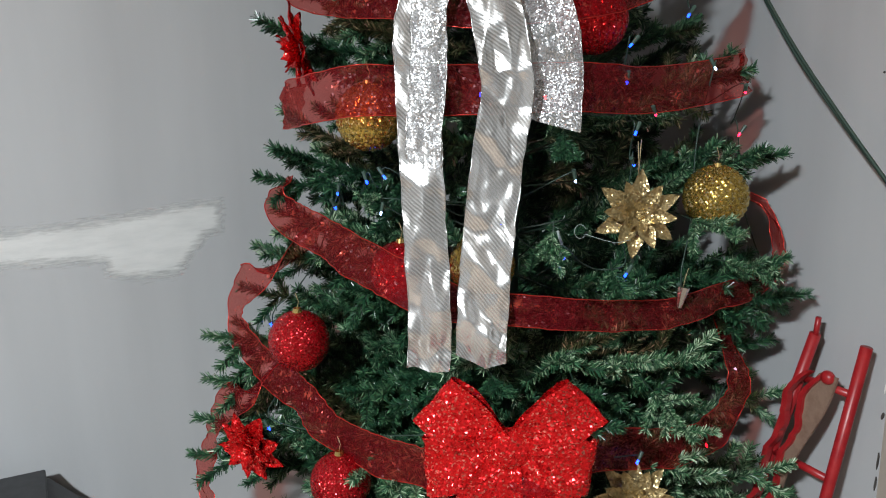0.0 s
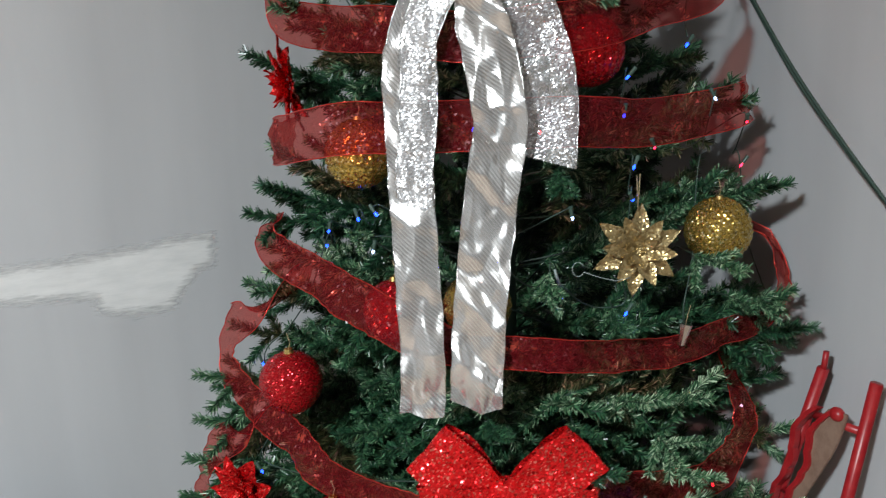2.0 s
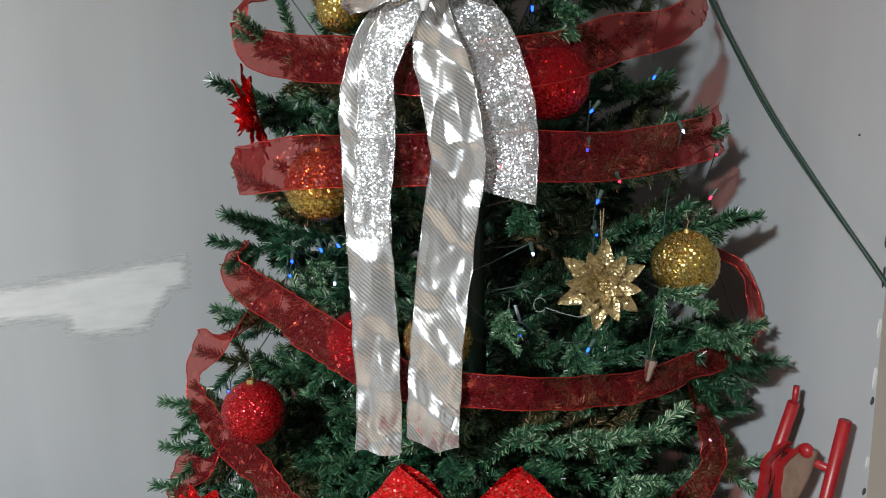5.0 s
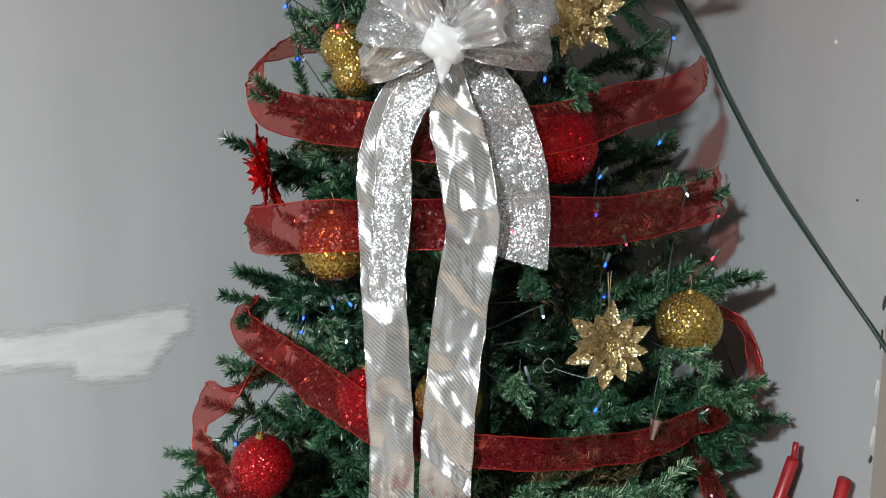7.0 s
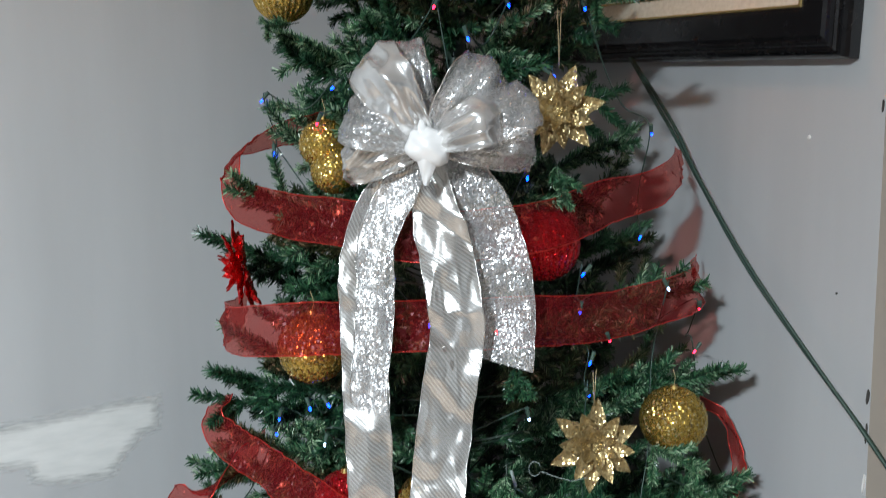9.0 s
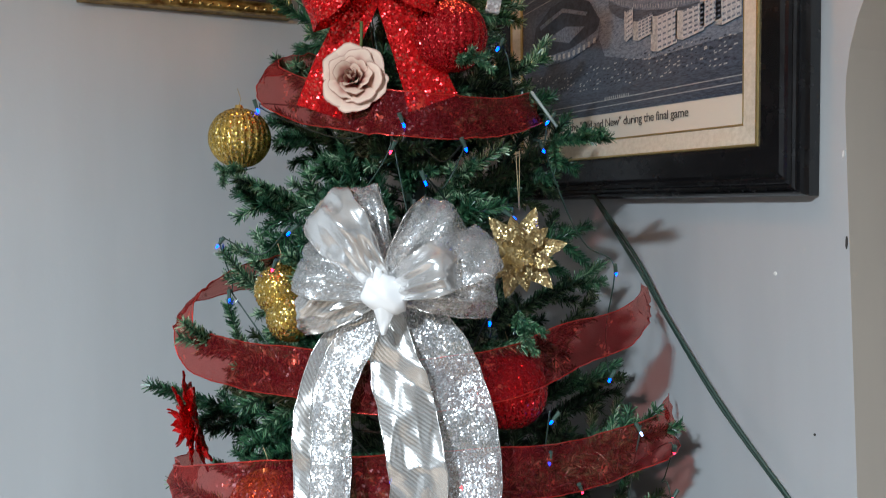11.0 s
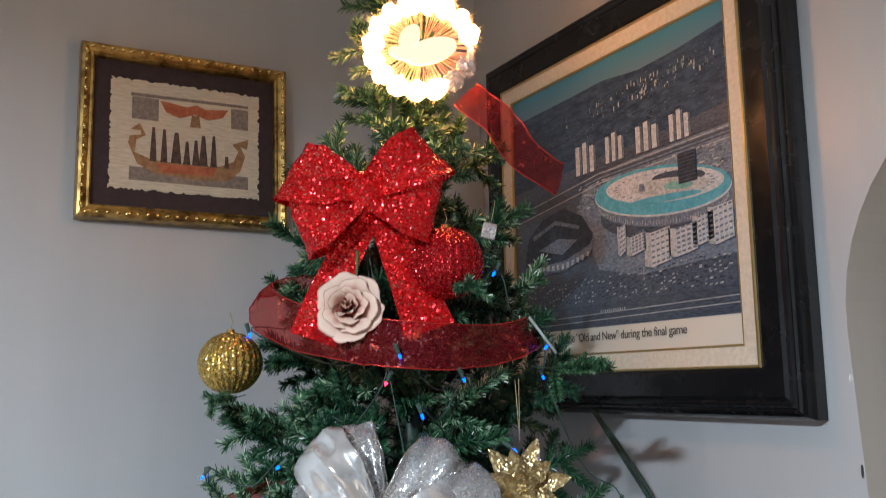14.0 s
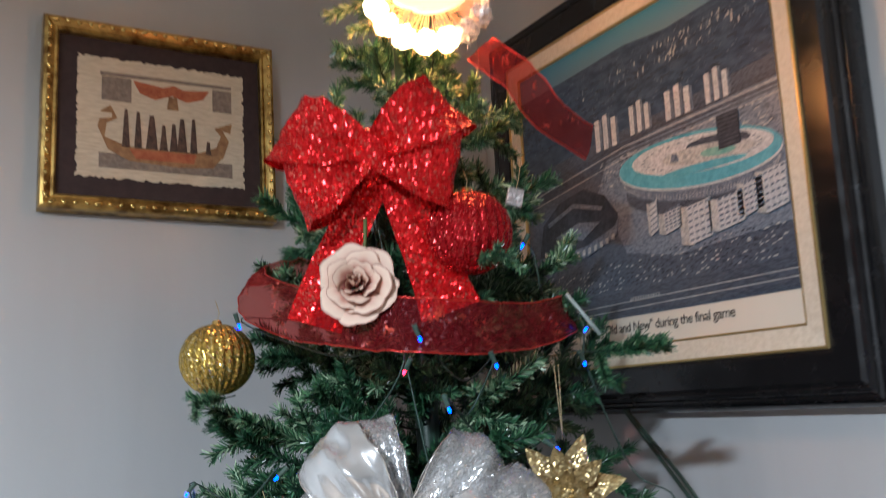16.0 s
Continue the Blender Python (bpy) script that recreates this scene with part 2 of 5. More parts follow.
M["print_road"] = two_tone("print_road", (0.03, 0.040, 0.060), (0.09, 0.11, 0.145), 90, 0.3, (1, 1, 6))
M["print_pale"] = two_tone("print_pale_concrete", (0.26, 0.28, 0.29), (0.52, 0.54, 0.53), 160, 0.3)
M["print_mid"] = two_tone("print_mid_grey", (0.07, 0.095, 0.14), (0.19, 0.235, 0.30), 160, 0.3)
M["print_dark"] = two_tone("print_shadow", (0.010, 0.016, 0.028), (0.040, 0.052, 0.075), 120, 0.3)
M["print_aqua"] = two_tone("print_aqua_rim", (0.07, 0.30, 0.40), (0.13, 0.42, 0.52), 90, 0.3)
M["print_field"] = two_tone("print_field", (0.10, 0.30, 0.28), (0.22, 0.45, 0.40), 70, 0.3)
M["ink"] = Mat("black_ink", (0.03, 0.025, 0.02), 0.5).m


def sky_print():
    k = Mat("print_blue_sky", (0.10, 0.24, 0.38), 0.3)
    sep = k.t.nodes.new("ShaderNodeSeparateXYZ")
    k.link(k.coords("Generated"), sep.inputs[0])
    k.set("Base Color", k.ramp(sep.outputs[2], [(0.0, (0.14, 0.22, 0.28)), (1.0, (0.05, 0.24, 0.36))]))
    return k.m


M["print_sky"] = sky_print()
M["mount"] = two_tone("dark_brown_mount", (0.022, 0.012, 0.014), (0.035, 0.02, 0.022), 60, 0.7)
M["papyrus"] = two_tone("pale_papyrus", (0.48, 0.42, 0.31), (0.62, 0.56, 0.44), 40, 0.75, (1, 1, 8))
M["pap_brown"] = two_tone("painted_brown", (0.22, 0.11, 0.05), (0.34, 0.20, 0.09), 80, 0.7)
M["pap_red"] = two_tone("painted_rust", (0.30, 0.07, 0.03), (0.42, 0.14, 0.06), 80, 0.7)
M["pap_dark"] = two_tone("painted_dark", (0.03, 0.02, 0.018), (0.12, 0.07, 0.05), 120, 0.7)
M["pap_grey"] = two_tone("painted_grey", (0.16, 0.13, 0.11), (0.26, 0.22, 0.18), 120, 0.7)
M["red_wood"] = two_tone("red_painted_wood", (0.30, 0.010, 0.014), (0.40, 0.022, 0.024), 30, 0.35)
M["brown_wood"] = two_tone("brown_board", (0.17, 0.10, 0.07), (0.27, 0.18, 0.13), 25, 0.55)
M["black_vinyl"] = two_tone("black_vinyl", (0.012, 0.013, 0.015), (0.025, 0.026, 0.028), 50, 0.45)
M["lamp_glow"] = glow_mat("lamp_glow", (1.0, 0.95, 0.88), 4)
M["thread"] = Mat("gold_thread", (0.45, 0.36, 0.2), 0.5, 0.4).m

# ---- mesh helpers ----


def mesh_ob(name, verts, faces, material, parent=None, label="", uvs=None, smooth=False):
    me = bpy.data.meshes.new(name)
    me.from_pydata([tuple(v) for v in verts], [], faces)
    if uvs is not None:
        layer = me.uv_layers.new(name="UVMap")
        for loop in me.loops:
            layer.data[loop.index].uv = uvs[loop.vertex_index]
    if smooth:
        me.polygons.foreach_set("use_smooth", [True] * len(me.polygons))
    me.materials.append(M[material])
    me.update()
    ob = new(name, me)
    if parent:
        ob.parent = parent
    if label:
        tagged(ob, label)
    return ob


def part(name, bm, material, parent=None, label="", smooth=False):
    me = bpy.data.meshes.new(name)
    bm.to_mesh(me)
    bm.free()
    if smooth:
        me.polygons.foreach_set("use_smooth", [True] * len(me.polygons))
    me.materials.append(M[material])
    ob = new(name, me)
    if parent:
        ob.parent = parent
    if label:
        tagged(ob, label)
    return ob


def share(name, me, m, parent):
    ob = new(name, me)
    ob.parent = parent
    ob.matrix_basis = m
    return ob


def empty(name, m, label, category, group="", kind=""):
    ob = new(name)
    ob.empty_display_size = 0.05
    ob.matrix_world = m
    return tagged(ob, label, category, group, kind)


def box_bm(x0, x1, y0, y1, z0, z1, bevel=0.0):
    bm = bmesh.new()
    bmesh.ops.create_cube(bm, size=1, matrix=Matrix.Translation(((x0 + x1) / 2, (y0 + y1) / 2, (z0 + z1) / 2)) @ Matrix.Diagonal((x1 - x0, y1 - y0, z1 - z0, 1)))
    if bevel:
        bmesh.ops.bevel(bm, geom=bm.edges[:], offset=bevel, segments=3, affect="EDGES", profile=0.6)
    return bm


def spline(points, steps):
    """Catmull-Rom through the points, steps samples a span."""
    p = [Vector(q) for q in points]
    p = [p[0] * 2 - p[1]] + p + [p[-1] * 2 - p[-2]]
    out = []
    for i in range(1, len(p) - 2):
        a, b, c, d = p[i - 1:i + 3]
        for k in range(steps):
            t = k / steps
            out.append(0.5 * (2 * b + (c - a) * t + (2 * a - 5 * b + 4 * c - d) * t * t + (3 * b - a - 3 * c + d) * t ** 3))
    out.append(p[-2])
    return out


LATTICE = [random.Random(i).uniform(-1, 1) for i in range(997)]


def creased(a, b, seed):
    """Crumpled-foil height: flat facets between sharp folds, about one facet a unit."""
    w = Vector((a * 0.6, b * 0.6, seed * 3.7))
    a, b = a + 0.3 * noise.noise(w), b + 0.3 * noise.noise(w + Vector((9.1, 4.3, 0)))
    i, j = math.floor(a), math.floor(b)
    p, q = a - i, b - j
    at = lambda m, n: LATTICE[(m * 73 + n * 151 + seed * 37) % 997]
    if p + q < 1:
        return at(i, j) + (at(i + 1, j) - at(i, j)) * p + (at(i, j + 1) - at(i, j)) * q
    return at(i + 1, j + 1) + (at(i, j + 1) - at(i + 1, j + 1)) * (1 - p) + (at(i + 1, j) - at(i + 1, j + 1)) * (1 - q)


def tube_data(path, radius, sides=6, taper=None):
    verts, faces = [], []
    n = len(path)
    for i, p in enumerate(path):
        tan = (path[min(i + 1, n - 1)] - path[max(i - 1, 0)]).normalized()
        a = tan.orthogonal().normalized() if i == 0 else (a - tan * a.dot(tan)).normalized()
        b = tan.cross(a)
        r = radius * (taper(i / (n - 1)) if taper else 1)
        for k in range(sides):
            w = 2 * math.pi * k / sides
            verts.append(p + a * (r * math.cos(w)) + b * (r * math.sin(w)))
    for i in range(n - 1):
        for k in range(sides):
            faces.append((i * sides + k, i * sides + (k + 1) % sides, (i + 1) * sides + (k + 1) % sides, (i + 1) * sides + k))
    faces.append(tuple(range(sides))[::-1])
    faces.append(tuple((n - 1) * sides + k for k in range(sides)))
    return verts, faces


def tube(name, path, radius, material, parent=None, label="", sides=6, taper=None):
    v, f = tube_data(path, radius, sides, taper)
    return mesh_ob(name, v, f, material, parent, label, smooth=True)

# ---- the room ----
# distance of the unseen west and south walls, set by the bounced light
ROOM_X, ROOM_Y = -4.2, -5.2
ARCH_Y, ARCH_R, ARCH_SPRING = 0.904, 0.31, 1.362


def arched_wall():
    """The wall beside the tree, 0.32 m thick, with an arched opening whose inner faces are beige."""
    bm = bmesh.new()
    edge = [(ARCH_Y, FLOOR), (ARCH_Y, ARCH_SPRING)]
    edge += [(ARCH_Y - ARCH_R + ARCH_R * math.cos(a), ARCH_SPRING + ARCH_R * math.sin(a)) for a in [math.pi * i / 24 for i in range(1, 24)]]
    edge += [(ARCH_Y - 2 * ARCH_R, ARCH_SPRING), (ARCH_Y - 2 * ARCH_R, FLOOR)]
    outline = [(WALL_Y + 0.2, FLOOR), (WALL_Y + 0.2, CEIL), (ROOM_Y - 0.2, CEIL), (ROOM_Y - 0.2, FLOOR)]
    loop = [(y, z) for y, z in edge] + outline[::-1]
    near = [bm.verts.new((WALL_X, y, z)) for y, z in loop]
    far = [bm.verts.new((WALL_X + 0.32, y, z)) for y, z in loop]
    bm.faces.new(near)
    bm.faces.new(far[::-1])
    n = len(loop)
    for i in range(n):
        f = bm.faces.new((near[i], far[i], far[(i + 1) % n], near[(i + 1) % n]))
        if i < len(edge) - 1:
            f.material_index = 1
    bmesh.ops.recalc_face_normals(bm, faces=bm.faces[:])
    ob = part("wall_east", bm, "wall")
    ob.data.materials.append(M["jamb"])
    return tagged(ob, "smooth grey painted wall with an arched beige opening", "wall", kind="structure")


wall_east = arched_wall()
wall_north = tagged(part("wall_north", box_bm(ROOM_X - 0.2, WALL_X - 0.002, WALL_Y, WALL_Y + 0.2, FLOOR, CEIL), "wall"), "grey painted wall with a plastered repair patch", "wall", kind="structure")
# west and south walls are added out of view to close the room
tagged(part("wall_west", box_bm(ROOM_X - 0.2, ROOM_X, ROOM_Y, WALL_Y - 0.002, FLOOR, CEIL), "wall"), "unseen plain grey wall added to close the room", "wall", kind="structure")
tagged(part("wall_south", box_bm(ROOM_X - 0.2, WALL_X - 0.002, ROOM_Y - 0.2, ROOM_Y - 0.002, FLOOR, CEIL), "wall"), "unseen plain grey wall added to close the room", "wall", kind="structure")
tagged(part("wall_passage", box_bm(2.3, 2.4, -1.2, 2.2, FLOOR, CEIL), "jamb"), "plain beige wall behind the arched opening", "wall", kind="structure")
tagged(part("floor", box_bm(ROOM_X - 0.3, 2.6, ROOM_Y - 0.3, WALL_Y + 0.3, FLOOR - 0.1, FLOOR - 0.002), "floor"), "plain brown floor", "floor", kind="structure")
tagged(part("ceiling", box_bm(ROOM_X - 0.3, 2.6, ROOM_Y - 0.3, WALL_Y + 0.3, CEIL + 0.002, CEIL + 0.1), "ceiling"), "plain white ceiling", "ceiling", kind="structure")


def ceiling_lamp(place, power, radius):
    """The room's round ceiling light, behind the camera."""
    thing = empty("ceiling_light", Matrix.Translation(place), "round white pendant light hanging from the ceiling, switched on", "ceiling light")
    bm = bmesh.new()
    bmesh.ops.create_cone(bm, cap_ends=True, segments=40, radius1=radius + 0.03, radius2=radius + 0.02, depth=0.03, matrix=Matrix.Translation((0, 0, -0.015)))
    part("base", bm, "ceiling", thing)
    tube("cord", [Vector((0, 0, 0)), Vector((0, 0, (CEIL - place[2]) / 2)), Vector((0, 0, CEIL - place[2]))], 0.004, "ceiling", thing)
    bm = bmesh.new()
    bmesh.ops.create_uvsphere(bm, u_segments=32, v_segments=12, radius=radius, matrix=Matrix.Translation((0, 0, -0.03)) @ Matrix.Diagonal((1, 1, 0.35, 1)))
    part("diffuser", bm, "lamp_glow", thing, "glowing white diffuser", True)
    lamp = bpy.data.lights.new("ceiling_lamp", "AREA")
    lamp.shape, lamp.size, lamp.energy, lamp.color = "DISK", radius * 2, power, (0.95, 0.985, 1.0)
    ob = new("ceiling_lamp", lamp)
    ob.matrix_world = look(Vector(place) - Vector((0, 0, 0.075)), Vector(place) - Vector((0, 0, 1)))


ceiling_lamp((*front(-0.72, -1.07, 0)[:2], 2.11), LAMP_POWER, 0.11)


def patch_mat():
    """Trowelled plaster that thins out to nothing in dry brush streaks; u tells how far inside the edge a point lies."""
    k = Mat("fresh_plaster_skim", (0.78, 0.79, 0.77), 0.6)
    sep = k.t.nodes.new("ShaderNodeSeparateXYZ")
    k.link(k.coords("UV"), sep.inputs[0])
    drag = k.noise(1.0, 4, k.coords("Object", (26, 1, 190)), 0.65)
    add = k.t.nodes.new("ShaderNodeMath")
    add.operation = "MULTIPLY_ADD"
    add.inputs[1].default_value = 0.034
    k.link(drag.outputs["Fac"], add.inputs[0])
    k.link(sep.outputs[0], add.inputs[2])
    k.sheer(k.ramp(add.outputs[0], [(0.008, (0, 0, 0)), (0.034, (1, 1, 1))]))
    tone = k.noise(1.0, 4, k.coords("Object", (14, 1, 60)), 0.6)
    k.set("Base Color", k.ramp(tone.outputs["Fac"], [(0.3, (0.62, 0.63, 0.615)), (0.7, (0.74, 0.745, 0.725))]))
    k.set("Normal", k.bump(drag.outputs["Fac"], 0.35, 0.001))
    return k.m


def plaster_patch():
    """The pale repair on the grey wall: a trowelled skim with ragged, fading ends."""
    M["skim"] = patch_mat()
    top = [(-0.20, 0.604), (-0.029, 0.618), (0.091, 0.621), (0.211, 0.627), (0.301, 0.637), (0.379, 0.638)]
    low = [(0.376, 0.572), (0.343, 0.564), (0.316, 0.532), (0.281, 0.489), (0.211, 0.488), (0.146, 0.503), (0.139, 0.534), (0.051, 0.542), (-0.029, 0.549), (-0.20, 0.543)]
    ring = [Vector((x, z)) for x, z in top + low]

    def depth(p):
        best, inside = 1.0, False
        for a, b in zip(ring, ring[1:] + ring[:1]):
            d = b - a
            t = max(0.0, min(1.0, (p - a).dot(d) / d.dot(d)))
            best = min(best, (p - a - d * t).length)
            if (a.y > p.y) != (b.y > p.y) and p.x < a.x + (p.y - a.y) * d.x / d.y:
                inside = not inside
        return best if inside else -best

    xs, zs = np.linspace(-0.21, 0.40, 123), np.linspace(0.465, 0.66, 40)
    verts = [(x, WALL_Y - 0.0012, z) for z in zs for x in xs]
    uvs = [(max(-0.03, min(0.06, depth(Vector((x, z))))), 0.0) for x, y, z in verts]
    c = len(xs)
    faces = [(j * c + i, j * c + i + 1, (j + 1) * c + i + 1, (j + 1) * c + i) for j in range(len(zs) - 1) for i in range(c - 1)]
    mesh_ob("plaster_patch", verts, faces, "skim", wall_north, "pale trowelled plaster patch with ragged ends", uvs)


plaster_patch()


def worn_edge():
    """Chips and cracks along the corner of the arched opening."""
    rng = random.Random(8)
    z = 0.16
    while z < 1.35:
        L = rng.uniform(0.01, 0.035)
        if rng.random() < (0.75 if z < 0.75 else 0.18):
            y = ARCH_Y + 0.003
            w = rng.uniform(0.0007, 0.0017)
            bm = bmesh.new()
            pts = [(y + w, z), (y + 2 * w, z + L * 0.3), (y + w * 1.2, z + L * 0.7), (y + 0.4 * w, z + L), (y - w, z + L * 0.8), (y - 0.6 * w, z + L * 0.35)]
            f = bm.faces.new([bm.verts.new((WALL_X - 0.003, a, b)) for a, b in pts])
            ex = bmesh.ops.extrude_face_region(bm, geom=[f])
            for v in ex["geom"]:
                if isinstance(v, bmesh.types.BMVert):
                    v.co.x = WALL_X + 0.001
            bmesh.ops.recalc_face_normals(bm, faces=bm.faces[:])
            part("paint_chip", bm, "crack" if rng.random() < 0.55 else "chip", wall_east)
        z += L + rng.uniform(0.004, 0.05)


worn_edge()

# ---- pictures on the walls ----


def framed_ring(profile, w, h, seg=1):
    """A mitred frame: profile of (outward, forward) swept round a w x h opening, in local x, z with y forward to the viewer as -y."""
    verts, faces = [], []
    n = len(profile)
    for sx, sz in ((-1, -1), (1, -1), (1, 1), (-1, 1)):
        for d, f in profile:
            verts.append((sx * (w / 2 + d), -f, sz * (h / 2 + d)))
    for c in range(4):
        for i in range(n - 1):
            a, b = c * n + i, ((c + 1) % 4) * n + i
            faces.append((a, b, b + 1, a + 1))
    return verts, faces


def flat(name, pts, depth, material, parent, label="", thick=0.0006):
    """A flat printed or painted shape: points (x, z), standing depth in front of the backing."""
    n = len(pts)
    verts = [(x, -depth, z) for x, z in pts] + [(x, -depth + thick, z) for x, z in pts]
    faces = [tuple(range(n))] + [tuple(range(2 * n - 1, n - 1, -1))] + [(i, i + n, (i + 1) % n + n, (i + 1) % n) for i in range(n)]
    return mesh_ob(name, verts, faces, material, parent, label)


def many_quads(name, quads, depth, material, parent, label=""):
    verts, faces = [], []
    for q in quads:
        k = len(verts)
        verts += [(x, -depth, z) for x, z in q]
        faces.append(tuple(range(k, k + len(q))))
    ob = mesh_ob(name, verts, faces, material, parent, label)
    return tagged(ob, kind="stuff")


def rect(x0, z0, x1, z1):
    return [(x0, z0), (x1, z0), (x1, z1), (x0, z1)]


def oval(cx, cz, a, b, n=40, start=0.0, end=2 * math.pi, lean=0.0):
    out = []
    for i in range(n):
        w = start + (end - start) * i / (n - 1 if end - start < 6.2 else n)
        x = a * math.cos(w)
        out.append((cx + x, cz + b * math.sin(w) + lean * x))
    return out


def stadium_photo():
    """The big framed aerial photograph, hanging a little askew."""
    m = Matrix.Translation((WALL_X, 1.345, 1.645)) @ pose(0, 0, 0, 0, 0, -90) @ pose(0, 0, 0, 0, 3.0, 0)
    thing = empty("framed_photograph", m, "large aerial stadium photograph in a wide black lacquered frame", "framed picture")
    fw, fh = 0.682, 0.612
    v, f = framed_ring([(0.0, 0.036), (0.0, 0.043), (0.006, 0.045), (0.041, 0.046), (0.047, 0.043), (0.050, 0.046), (0.055, 0.045), (0.058, 0.041), (0.061, 0.042), (0.065, 0.040), (0.066, 0.035), (0.069, 0.035), (0.072, 0.030), (0.074, 0.022), (0.074, 0.002)], fw, fh)
    mesh_ob("frame", v, f, "lacquer", thing, "ridged black lacquered moulding")
    v, f = framed_ring([(-0.033, 0.036), (-0.032, 0.040), (-0.002, 0.043), (0.0, 0.0425)], fw, fh)
    mesh_ob("liner", v, f, "liner", thing, "cream linen liner")
    v, f = framed_ring([(-0.0045, 0.0425), (-0.004, 0.0455), (-0.001, 0.0455), (0.0005, 0.043)], fw, fh)
    mesh_ob("outer_lip", v, f, "gilt", thing, "thin gilt lip")
    v, f = framed_ring([(-0.036, 0.036), (-0.0355, 0.039), (-0.033, 0.041), (-0.0325, 0.036)], fw, fh)
    mesh_ob("inner_lip", v, f, "gilt", thing, "thin gilt lip")
    part("backing", box_bm(-0.345, 0.345, -0.0345, -0.002, -0.315, 0.315), "margin", thing, "cream print margin")
    D = 0.0355
    x0, x1, z0, z1 = -0.308, 0.308, -0.224, 0.276
    photo = flat("photograph", rect(x0, z0, x1, z1), D, "print_ground", thing, "dim blue-grey aerial city photograph")
    rng = random.Random(12)
    flat("sky", [(x0, 0.222), (-0.1, 0.226), (0.0, 0.230), (0.1, 0.219), (0.2, 0.224), (x1, 0.236), (x1, z1), (x0, z1)], D + 0.0004, "print_sky", photo)
    flat("hillside", [(x0, 0.07), (-0.05, 0.085), (0.1, 0.09), (x1, 0.105), (x1, 0.236), (0.2, 0.224), (0.1, 0.219), (0.0, 0.230), (-0.1, 0.226), (x0, 0.222)], D + 0.0008, "print_hill", photo)
    specks, mids, deep = [], [], []
    for _ in range(520):
        x, z = rng.uniform(x0, x1 - 0.006), rng.uniform(0.105, 0.215)
        w, h = rng.uniform(0.001, 0.004), rng.uniform(0.0008, 0.0024)
        (mids if rng.random() < 0.6 else deep).append(rect(x, z, x + w, z + h))
    for _ in range(110):
        x = min(x1 - 0.006, max(-0.12, rng.gauss(0.16, 0.10)))
        z = 0.182 + rng.uniform(-0.018, 0.016) + 0.04 * (x - 0.15)
        (specks if rng.random() < 0.45 else mids).append(rect(x, z, x + rng.uniform(0.0015, 0.004), z + rng.uniform(0.002, 0.010)))
    for _ in range(160):
        x, z = rng.uniform(x0, x1 - 0.02), rng.uniform(0.105, 0.2)
        deep.append(rect(x, z, x + rng.uniform(0.006, 0.02), z + rng.uniform(0.0008, 0.003)))
    many_quads("skyline_buildings", specks, D + 0.0013, "print_pale", photo)
    many_quads("hill_town", mids, D + 0.0012, "print_mid", photo)
    many_quads("hill_woodland", deep, D + 0.0010, "print_dark", photo)
    # the pale town round the stadium, and the roads behind it
    flat("town_plain", [(-0.10, -0.02), (-0.06, 0.05), (0.05, 0.063), (x1, 0.070), (x1, -0.132), (0.08, -0.142), (-0.03, -0.120), (-0.05, -0.08)], D + 0.0009, "print_plain", photo)
    bands = []
    for k in range(6):
        z = 0.038 + 0.0062 * k
        wide = 0.0016 + 0.0012 * (k % 3)
        bands.append([(x0, z - 0.035), (-0.02, z), (x1, z + 0.008), (x1, z + 0.008 + wide), (-0.02, z + wide), (x0, z - 0.035 + wide)])
    many_quads("motorway", bands[::3], D + 0.0013, "print_pale", photo)
    many_quads("railway", bands[1::3] + bands[2::3], D + 0.0013, "print_road", photo)
    roofs, yards = [], []
    for _ in range(260):
        x, z = rng.uniform(-0.09, x1 - 0.014), rng.uniform(-0.01, 0.045)
        w, h = rng.uniform(0.002, 0.012), rng.uniform(0.001, 0.0035)
        (roofs if rng.random() < 0.45 else yards).append([(x, z), (x + w, z + 0.001), (x + w + 0.001, z + h), (x + 0.001, z + h)])
    many_quads("town_roofs", roofs, D + 0.0014, "print_pale", photo)
    many_quads("town_yards", yards, D + 0.0013, "print_road", photo)
    # four groups of tower blocks, each with a lit and a shaded side
    for cx, zb, zt, w in ((-0.055, 0.072, 0.122, 0.064), (0.030, 0.077, 0.120, 0.054), (0.118, 0.076, 0.117, 0.062), (0.198, 0.076, 0.116, 0.052)):
        lit, shade, rows = [], [], []
        for j in range(3):
            xa = cx - w / 2 + j * w / 3
            dz = (0.0, 0.004, -0.006)[j]
            lit.append(rect(xa, zb - 0.006, xa + w * 0.19, zt + dz))
            shade.append(rect(xa + w * 0.19, zb - 0.006, xa + w * 0.29, zt + dz - 0.002))
            rows += [rect(xa + 0.0005, zb + 0.002 + r * 0.0042, xa + w / 6 - 0.0005, zb + 0.0028 + r * 0.0042) for r in range(8)]
        many_quads("tower_shade", shade, D + 0.0016, "print_mid", photo)
        many_quads("tower_face", lit, D + 0.0017, "print_lit", photo)
        many_quads("tower_windows", rows, D + 0.0020, "print_pale", photo)
    # the stadium: dark lower wall, aqua rim, stands and field
    cut = lambda pts: [(min(x, x1), z) for x, z in pts]
    S = (0.135, -0.004)
    flat("stadium_base", cut(oval(S[0] + 0.004, S[1] - 0.042, 0.158, 0.044, 48, lean=-0.11)), D + 0.0015, "print_road", photo)
    flat("stadium_wall", cut(oval(S[0] + 0.002, S[1] - 0.020, 0.163, 0.042, 48, lean=-0.11)), D + 0.0018, "print_mid", photo)
    ribs = []
    for i in range(64):
        w = math.pi * (1.08 + 0.86 * i / 63)
        x = S[0] + 0.162 * math.cos(w)
